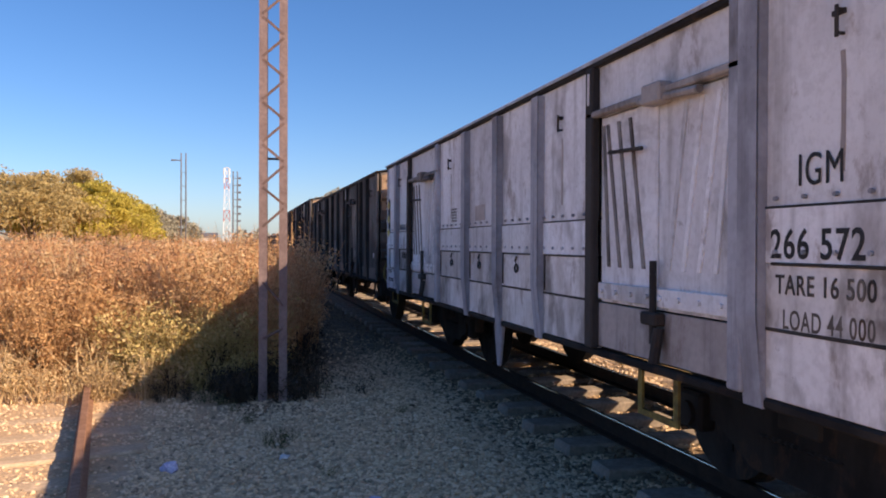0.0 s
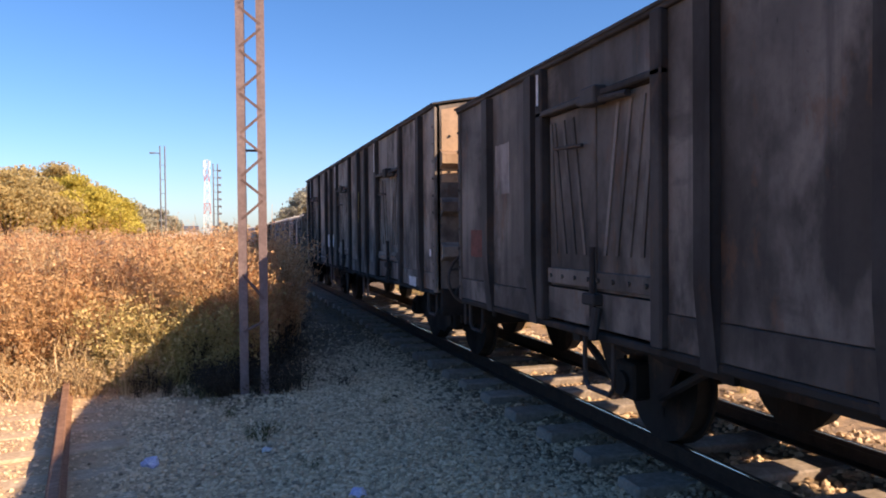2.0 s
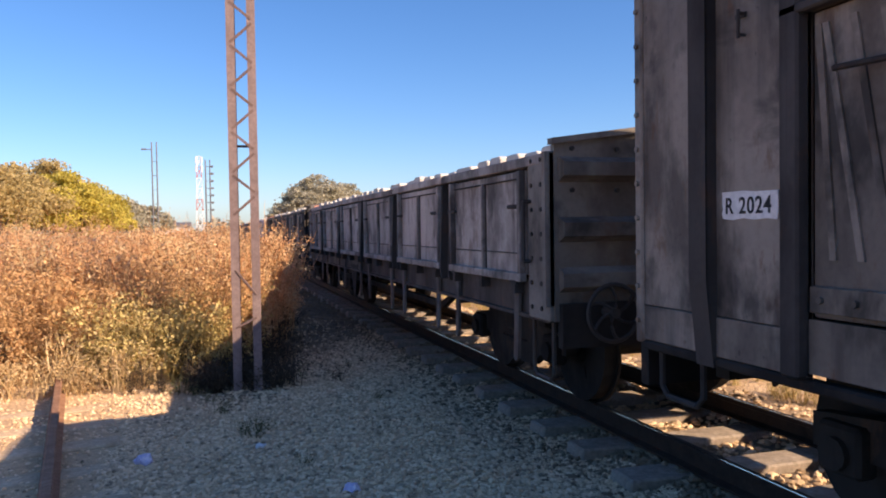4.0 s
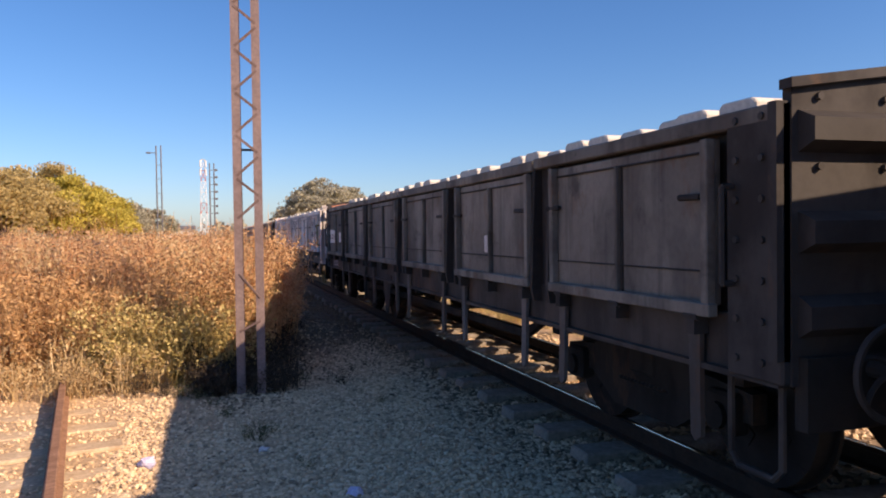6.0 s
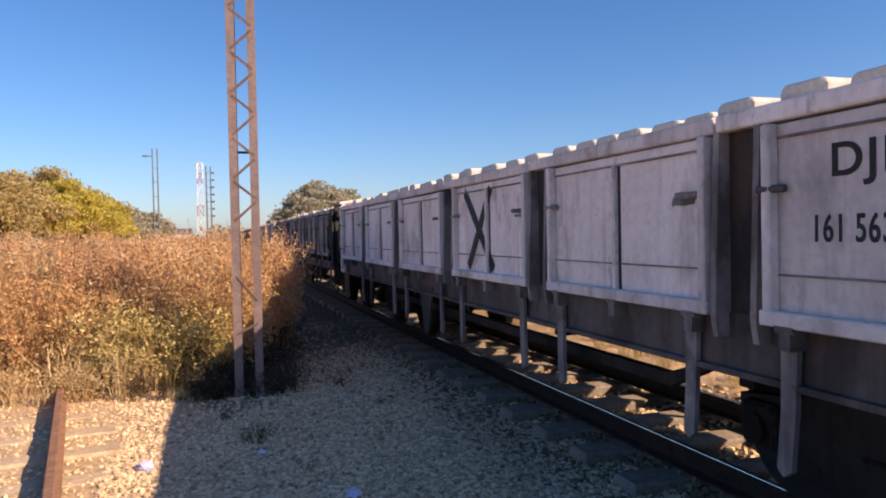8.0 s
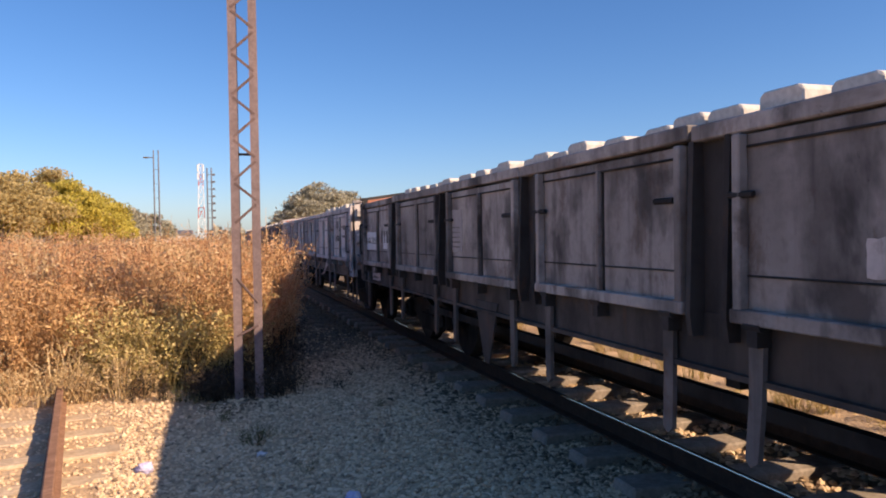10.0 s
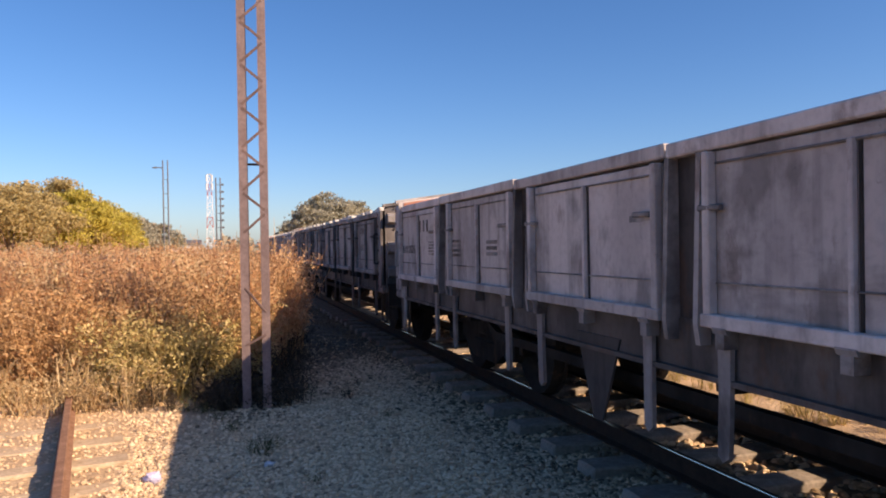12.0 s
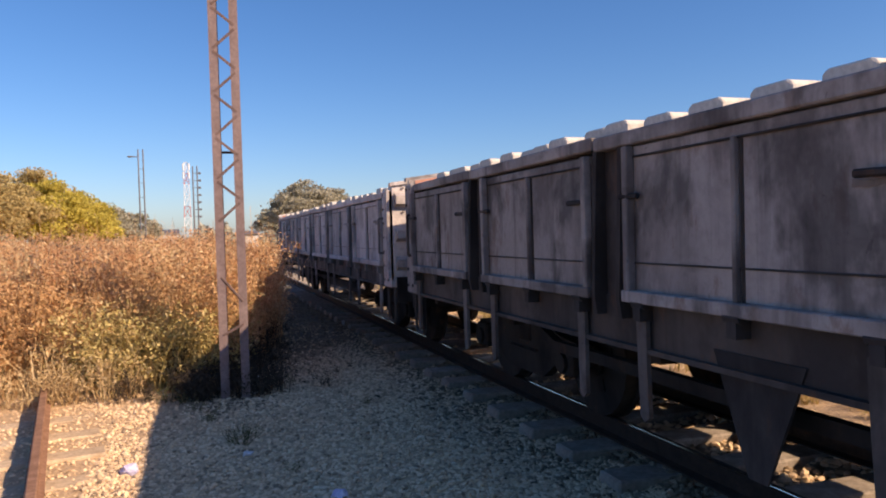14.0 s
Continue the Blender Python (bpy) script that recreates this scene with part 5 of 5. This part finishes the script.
    for w, mt in ((W5, GREYISH), (W7, GREYISH), (W8, SOOT), (W9, GREYISH)):
        for i in range(6):
            a = -6.36 + 0.45 + i * 2.045
            plate("smear", d + 0.0005, a + 0.12, a + 0.12 + rnd.uniform(0.12, 0.25), 1.55, 1.55 + rnd.uniform(0.02, 0.05), mt, w)


markings()


# ---- dry brush ----
def plant_template(rng, h, stems, leaves, leaf, spread, twigs=3, low=0.15):
    """Stems and leaves of one plant: arrays of vertices and triangles."""
    V, F = [], []
    n = 0
    tips = []
    for _ in range(stems):
        a, l = rng.uniform(0, 6.28), rng.uniform(0.55, 1.0) * h
        b = np.array([rng.normal(0, 0.07), rng.normal(0, 0.07), 0.0])
        d = np.array([math.cos(a), math.sin(a), 0]) * spread * rng.uniform(0.1, 1.0)
        p = [b, b + d * 0.35 + [0, 0, l * 0.5], b + d + [rng.normal(0, 0.04), rng.normal(0, 0.04), l]]
        r = [0.007, 0.005, 0.002]
        for k in range(2):
            for j in range(3):
                e = 2.094 * j
                V.append(p[k] + r[k] * np.array([math.cos(e), math.sin(e), 0]))
            for j in range(3):
                e = 2.094 * j
                V.append(p[k + 1] + r[k + 1] * np.array([math.cos(e), math.sin(e), 0]))
            for j in range(3):
                i0, i1 = n + j, n + (j + 1) % 3
                F += [(i0, i1, i1 + 3), (i0, i1 + 3, i0 + 3)]
            n += 6
        tips.append(p)
        for _ in range(twigs):
            t0 = rng.uniform(0.25, 0.95)
            c = p[0] + (p[1] - p[0]) * t0 * 2 if t0 < 0.5 else p[1] + (p[2] - p[1]) * (t0 - 0.5) * 2
            a2 = rng.uniform(0, 6.28)
            e2 = c + np.array([math.cos(a2) * 0.24, math.sin(a2) * 0.24, rng.uniform(-0.02, 0.26)]) * rng.uniform(0.4, 1.1)
            q = np.array([-math.sin(a2), math.cos(a2), 0]) * 0.0035
            V += [c - q, c + q, e2 + [0, 0, 0.004], c + [0, 0, 0.006]]
            F += [(n, n + 1, n + 2), (n + 1, n + 3, n + 2), (n + 3, n, n + 2)]
            n += 4
            tips.append([c, (c + e2) / 2, e2])
    for _ in range(leaves):
        p = tips[rng.integers(len(tips))]
        t = rng.uniform(low, 1.0) ** 0.7
        c = p[0] + (p[1] - p[0]) * t * 2 if t < 0.5 else p[1] + (p[2] - p[1]) * (t - 0.5) * 2
        c = c + rng.normal(0, 0.055, 3) * [1, 1, 0.8]
        u = rng.normal(0, 1, 3)
        u /= np.linalg.norm(u)
        w = np.cross(u, rng.normal(0, 1, 3))
        w /= np.linalg.norm(w) + 1e-9
        s = leaf * rng.uniform(0.5, 1.4)
        V += [c - u * s, c + w * s * 0.45, c + u * s, c - w * s * 0.45]
        F += [(n, n + 1, n + 2), (n, n + 2, n + 3)]
        n += 4
    V = np.array(V)
    V[:, 2] = np.maximum(V[:, 2], 0.005)
    return V, np.array(F)


def plant_mass(name, spots, templates, mat, seed, label, category="shrubs"):
    rng = np.random.default_rng(seed)
    VV, FF, n = [], [], 0
    for x, y, s in spots:
        V, F = templates[rng.integers(len(templates))]
        a = rng.uniform(0, 6.28)
        c, sn = math.cos(a), math.sin(a)
        P = np.stack([V[:, 0] * c - V[:, 1] * sn, V[:, 0] * sn + V[:, 1] * c, V[:, 2]], -1) * s
        P += [x, y, -0.05]
        VV.append(P)
        FF.append(F + n)
        n += len(V)
    ob = soup(name, np.concatenate(VV), np.concatenate(FF), mat)
    return tagged(ob, label, category, kind="stuff")


def brush_edge(y):
    """The brush's edge towards the running line."""
    return min(1.2, 0.15 + 0.42 * (y - 8.7)) if y < 15 else 0.85


def build_brush():
    rng = np.random.default_rng(21)
    near = [plant_template(rng, 1.72, 10, 500, 0.0225, 0.55, 4) for _ in range(7)]
    low = [plant_template(rng, 1.0, 13, 800, 0.022, 0.55, 5, 0.03) for _ in range(5)]
    mid = [plant_template(rng, 1.35, 11, 560, 0.02, 0.55, 5, 0.05) for _ in range(5)]
    far = [plant_template(rng, 1.85, 7, 95, 0.056, 0.55, 2) for _ in range(5)]
    straw = [plant_template(rng, 0.55, 14, 120, 0.02, 0.35, 2, 0.02) for _ in range(5)]

    spots = []
    while len(spots) < 680:
        y = 9.1 + rng.uniform(0, 1) ** 1.4 * 11
        x = rng.uniform(-9 - y * 0.25, brush_edge(y))
        front = 9.1 + max(0.0, -2.2 - x) * 0.35
        if y > front and rng.uniform() < (1.0 if y < 14 else 0.6):
            spots.append((x, y, rng.uniform(0.85, 1.1)))
    plant_mass("dry_brush", spots, near, DRYLEAF, 5, "dense orange-brown dry brush beside the railway")
    spots = []
    while len(spots) < 120:
        y = 9.1 + rng.uniform(0, 1) ** 1.4 * 8
        x = rng.uniform(-7, brush_edge(y))
        if y > 9.1 + max(0.0, -2.2 - x) * 0.35:
            spots.append((x, y, rng.uniform(0.85, 1.1)))
    plant_mass("pale_dry_brush", spots, near, STRAW, 17, "straw-coloured stems standing among the orange brush")
    spots = []
    while len(spots) < 1050:
        y = 18 + rng.uniform(0, 1) ** 1.5 * 60
        x = rng.uniform(-12 - y * 0.35, min(1.2, 0.7 + (y - 18) * 0.02))
        spots.append((x, y, rng.uniform(0.8, 1.12)))
    plant_mass("far_dry_brush", spots, far, DRYLEAF, 6, "orange-brown dry brush running back along the line")
    spots = []
    while len(spots) < 120:
        x = rng.uniform(-2.4, 0.3)
        y = rng.uniform(8.75, 9.6)
        spots.append((x, y, rng.uniform(0.75, 1.1)))
    plant_mass("twiggy_shrubs", spots, mid, TWIGGY, 12, "tan-brown twiggy shrubs between the tracks")
    spots = []
    while len(spots) < 66:
        x = rng.uniform(-1.25, 0.3)
        y = rng.uniform(8.55, 9.2)
        spots.append((x, y, rng.uniform(0.65, 1.05)))
    plant_mass("green_shrubs", spots, low, GREENLEAF, 7, "dusty yellow-green shrubs in front of the dry brush")
    spots = []
    while len(spots) < 110:
        x = rng.uniform(-6, -0.5)
        y = 8.5 + rng.uniform(-0.35, 1.0) + max(0, -2.0 - x) * 0.3
        spots.append((x, y, rng.uniform(0.6, 1.3)))
    plant_mass("dry_grass", spots, straw, STRAW, 8, "straw-coloured dry grass at the foot of the brush", "grass")
    stalk = [plant_template(rng, 2.0, 5, 60, 0.018, 0.4, 6, 0.6) for _ in range(5)]
    spots = []
    while len(spots) < 150:
        y = rng.uniform(9.3, 20)
        spots.append((rng.uniform(-7, brush_edge(y)), y, rng.uniform(0.88, 1.08)))
    plant_mass("tall_dry_stalks", spots, stalk, TWIGGY, 15, "bare tan stalks with seed heads above the brush", "stalks")
    # near-black plants added where the edge of the brush stands in shade
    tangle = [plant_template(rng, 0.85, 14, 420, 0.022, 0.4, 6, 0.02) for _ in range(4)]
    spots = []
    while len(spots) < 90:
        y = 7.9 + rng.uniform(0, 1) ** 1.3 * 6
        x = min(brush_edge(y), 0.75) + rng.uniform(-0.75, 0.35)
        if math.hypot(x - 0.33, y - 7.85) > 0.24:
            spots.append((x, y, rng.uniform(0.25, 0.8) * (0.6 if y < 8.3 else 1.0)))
    plant_mass("dead_creepers", spots, tangle, WEED, 16, "dark plants added for the shade under the brush edge", "weeds")
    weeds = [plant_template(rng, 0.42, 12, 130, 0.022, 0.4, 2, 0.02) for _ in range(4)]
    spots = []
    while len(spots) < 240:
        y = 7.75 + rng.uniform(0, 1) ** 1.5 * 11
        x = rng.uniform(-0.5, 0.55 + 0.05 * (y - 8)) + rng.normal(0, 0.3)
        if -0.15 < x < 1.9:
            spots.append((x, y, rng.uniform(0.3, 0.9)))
    plant_mass("low_weeds", spots, weeds, WEED, 13, "low dead brown weeds round the mast's foot, darkened for shade", "weeds")
    spots = [(0.31, 6.05, 0.4), (0.36, 6.2, 0.35), (0.22, 6.15, 0.3), (0.05, 6.9, 0.35), (-0.35, 7.9, 0.5), (-0.2, 7.75, 0.4), (0.6, 5.2, 0.25), (1.5, 7.0, 0.25), (0.9, 8.3, 0.35), (-0.05, 7.4, 0.3)]
    plant_mass("weed_tufts", spots, weeds, TUFT, 14, "small dull green weed tufts in the gravel", "weeds")
    spots = []
    while len(spots) < 520:
        y = rng.uniform(3, 22)
        x = 5.0 + 4.5 * rng.uniform(0, 1) ** 1.6
        spots.append((x, y, rng.uniform(0.3, 0.75)))
    plant_mass("verge_grass", spots, straw, GREENLEAF, 9, "low green and straw grass beyond the running line", "grass")


build_brush()


# ---- trees ----
def tree(x, y, h, crown, mat, label, seed, clumps=60, per=90, leaf=0.16, flat=0.5, base=0.35):
    rng = np.random.default_rng(seed)
    t = new("tree")
    t.location = (x, y, -0.2)
    tagged(t, label, "tree")
    bm = bmesh.new()
    fork = Vector((0.1, 0, h * 0.32))
    rod(bm, (0, 0, 0), fork, 0.045 * h * 0.6, 8, 0.03 * h * 0.6)
    cents = []
    for _ in range(clumps):
        a, r = rng.uniform(0, 6.28), crown * math.sqrt(rng.uniform(0, 1))
        top = h * (base + (1 - base) * math.sqrt(max(0.0, 1 - (r / crown) ** 2)))
        z = rng.uniform(h * base + (top - h * base) * 0.45, top)
        cents.append((r * math.cos(a), r * math.sin(a), z))
    for c in cents[:12]:
        m = fork.lerp(Vector(c), 0.55) + Vector((0, 0, 0.06 * h))
        rod(bm, fork, m, 0.012 * h, 5, 0.008 * h)
        rod(bm, m, c, 0.008 * h, 5, 0.003 * h)
    part("trunk", bm, BARK, t)
    cents = np.array(cents)
    n = clumps * per
    which = np.repeat(np.arange(clumps), per)
    size = rng.uniform(0.5, 1.2, clumps)[which] * crown * 0.25
    p = rng.normal(0, 1, (n, 3))
    p /= np.linalg.norm(p, axis=1, keepdims=True)
    p *= (rng.uniform(0, 1, (n, 1)) ** 0.45) * size[:, None] * np.array([1.25, 1.25, flat])
    p += cents[which]
    u = rng.normal(0, 1, (n, 3))
    u /= np.linalg.norm(u, axis=1, keepdims=True)
    w = np.cross(u, rng.normal(0, 1, (n, 3)))
    w /= np.linalg.norm(w, axis=1, keepdims=True)
    s = leaf * rng.uniform(0.6, 1.4, (n, 1))
    V = np.stack([p - u * s, p + w * s * 0.6, p + u * s, p - w * s * 0.6], 1).reshape(-1, 3)
    i = np.arange(n)[:, None] * 4
    soup("crown", V, i + np.array([[0, 1, 2, 3]]), mat, t)
    return t


def polar(az, d):
    return d * math.sin(radians(az)), d * math.cos(radians(az))


def build_trees():
    for az, d, el, crown, mat, label, seed, clumps in (
            (-13.6, 46, 4.7, 3.6, DRYTREE, "brown-olive thorn tree beyond the brush", 1, 70),
            (-10.9, 52, 5.0, 3.2, DRYTREE, "sparse flat-topped thorn tree beyond the brush", 2, 45),
            (-10.1, 48, 4.2, 3.4, TREELEAF, "sunlit yellow-green tree beyond the brush", 3, 90),
            (-8.3, 55, 3.4, 2.9, TREELEAF, "low sunlit yellow-green tree beyond the brush", 4, 70),
            (-16.0, 60, 4.6, 4.5, OLIVELEAF, "dark olive tree beyond the brush", 5, 70),
            (-6.4, 80, 2.4, 3.0, OLIVELEAF, "low olive tree in the distance", 6, 45),
            (-4.6, 95, 2.0, 3.2, OLIVELEAF, "low olive tree in the distance", 7, 45),
            (7.7, 110, 4.25, 4.6, OLIVELEAF, "rounded olive-green tree beyond the train", 8, 90),
            (9.4, 115, 3.5, 4.6, OLIVELEAF, "rounded olive-green tree beyond the train", 9, 80),
            (5.6, 125, 2.3, 3.5, OLIVELEAF, "low hazy olive tree beyond the train", 10, 45),
            (11.3, 120, 2.8, 4.5, DRYTREE, "brown-olive tree beyond the train", 11, 60)):
        x, y = polar(az, d)
        tree(x, y, EYE + 0.2 + d * math.tan(radians(el)), crown, mat, label, seed, int(clumps * 1.7), 230 if d < 70 else 100, leaf=(0.04 if d < 70 else 0.08) + d * 0.0009)


build_trees()


# ---- far masts, tower, sheds ----
def build_distance():
    d = 85
    x, y = polar(-3.75, d)
    h = EYE + d * math.tan(radians(6.5)) + 0.3
    p = new("twin_pole_light")
    p.location = (x, y, -0.4)
    tagged(p, "slender twin steel yard light pole with a short arm", "lamp post")
    for dx in (-0.22, 0.26):
        bm = bmesh.new()
        rod(bm, (dx, 0, 0), (dx, 0, h), 0.085, 8, 0.065)
        part("pole", bm, GALV, p)
    bm = bmesh.new()
    for k in range(6):
        box(bm, -0.22, 0.26, -0.03, 0.03, 2 + k * 1.5, 2.05 + k * 1.5)
    part("spacer_bars", bm, GALV, p)
    bm = bmesh.new()
    rod(bm, (-0.2, 0, h - 0.8), (-0.9, 0, h - 0.75), 0.05, 6)
    box(bm, -1.25, -0.75, -0.12, 0.12, h - 0.86, h - 0.70, 0.03)
    part("lamp_arm", bm, GALV, p)
    d = 150
    x, y = polar(-0.72, d)
    h = EYE + d * math.tan(radians(5.5)) + 0.5
    tw = new("radio_tower")
    tw.location = (x, y, -0.5)
    tagged(tw, "distant red and white banded lattice radio tower", "tower")
    n = 8
    for k in range(n):
        bm = bmesh.new()
        z0, z1 = h * k / n, h * (k + 1) / n
        r0, r1 = 0.75 - 0.4 * k / n, 0.75 - 0.4 * (k + 1) / n
        cs = [(-1, -1), (1, -1), (1, 1), (-1, 1)]
        for i, (a, b) in enumerate(cs):
            c, e = cs[(i + 1) % 4]
            rod(bm, (a * r0, b * r0, z0), (a * r1, b * r1, z1), 0.055, 5)
            rod(bm, (a * r0, b * r0, z0), (c * r1, e * r1, z1), 0.035, 4)
            rod(bm, (c * r0, e * r0, z0), (a * r1, b * r1, z1), 0.035, 4)
            rod(bm, (a * r1, b * r1, z1), (c * r1, e * r1, z1), 0.035, 4)
        tagged(part("tower_section", bm, TOWERWHITE if k % 3 else TOWERRED, tw), kind="stuff")
    for z in (h - 0.8, h - 2.4):
        for x in (-0.5, 0.5):
            bm = bmesh.new()
            rod(bm, (x, -0.5, z - 0.6), (x, -0.5, z + 0.6), 0.15, 8)
            part("antenna", bm, TOWERWHITE, tw)
    x, y = polar(-0.12, 120)
    p = new("floodlight_mast")
    p.location = (x, y, -0.4)
    tagged(p, "distant dark steel twin floodlight mast", "mast")
    h = EYE + 120 * math.tan(radians(5.25)) + 0.4
    for dx in (-0.32, 0.32):
        bm = bmesh.new()
        rod(bm, (dx, 0, 0), (dx, 0, h), 0.13, 8, 0.09)
        part("pole", bm, GALV, p)
    for k in range(7):
        bm = bmesh.new()
        box(bm, 0.45, 0.85, -0.15, 0.15, h - 1.2 - k * 1.1, h - 0.9 - k * 1.1, 0.03)
        box(bm, -0.32, 0.5, -0.04, 0.04, h - 1.1 - k * 1.1, h - 1.02 - k * 1.1)
        part("lamp_head", bm, GALV, p)
    for az, d, wd, hh, lab in ((-2.4, 150, 5, 3.9, "low pale rendered shed in the distance"), (3.4, 140, 3.5, 3.2, "small white hut in the distance")):
        x, y = polar(az, d)
        b = new("shed")
        b.location = (x, y, -0.4)
        tagged(b, lab, "building")
        bm = bmesh.new()
        box(bm, -wd / 2, wd / 2, -2.5, 2.5, 0, hh * 0.8)
        part("wall", bm, WALLFAR, b)
        bm = bmesh.new()
        prism(bm, [(-2.9, hh * 0.8), (2.9, hh * 0.8), (0, hh)], -wd / 2 - 0.3, wd / 2 + 0.3, "x")
        part("roof", bm, GALV, b)
    # far belt of trees along the horizon
    rng = np.random.default_rng(77)
    n = 26000
    az = rng.uniform(-40, 45, n)
    d = rng.uniform(170, 260, n)
    prof = 3.2 + 1.6 * np.sin(az * 1.3) + 1.2 * np.sin(az * 3.7 + 1)
    z = rng.uniform(0, 1, n) ** 0.8 * np.maximum(prof, 1.5)
    p = np.stack([d * np.sin(np.radians(az)), d * np.cos(np.radians(az)), z], -1)
    u = rng.normal(0, 1, (n, 3))
    u /= np.linalg.norm(u, axis=1, keepdims=True)
    w = np.cross(u, rng.normal(0, 1, (n, 3)))
    w /= np.linalg.norm(w, axis=1, keepdims=True)
    s = rng.uniform(0.4, 0.9, (n, 1))
    V = np.stack([p - u * s, p + w * s * 0.6, p + u * s, p - w * s * 0.6], 1).reshape(-1, 3)
    ob = soup("far_trees", V, np.arange(n)[:, None] * 4 + np.array([[0, 1, 2, 3]]), OLIVELEAF)
    tagged(ob, "low hazy belt of trees on the horizon", "woods", kind="stuff")


build_distance()


# ---- litter ----
def build_litter():
    for x, y, s, mat, lab in ((-0.49, 5.62, 0.09, PLASTIC, "crumpled lilac plastic wrapper on gravel"), (0.80, 4.55, 0.07, PLASTIC, "pale blue-white plastic scrap on gravel"), (0.42, 4.45, 0.05, PAPER, "small pale paper scrap on gravel"),
                              (0.62, 8.9, 0.05, PAPER, "small pale paper scrap on gravel"), (0.52, 7.9, 0.045, PAPER, "small pale paper scrap on gravel"), (0.32, 5.75, 0.05, PAPER, "small pale paper scrap on gravel")):
        bm = bmesh.new()
        bmesh.ops.create_icosphere(bm, subdivisions=2, radius=s)
        for v in bm.verts:
            v.co *= 0.6 + 0.8 * abs(noise.noise(v.co * 28 + Vector((x, y, 0)) * 9))
            v.co.z *= 0.55
        ob = part("litter", bm, mat)
        ob.location = (x, y, height(x, y) + s * 0.25)
        tagged(ob, lab, "litter")


build_litter()


def motions():
    """The whole train rolls past at a steady, slightly slackening pace; its wheels turn with it."""
    times = [i * 0.5 for i in range(29)]
    fine = [i / 15 for i in range(211)]
    for w, y0, axles, load in TRAIN:
        rows = [(t, pose(CX, y0 - speed_way(t), RAIL)) for t in times]
        walk(w, rows)
        if load is not None:
            walk(load, rows)
        for a in axles:
            p = a.location.copy()
            walk(a, [(t, pose(p.x, p.y, p.z, math.degrees(speed_way(t) / WHEEL_R))) for t in fine])


motions()
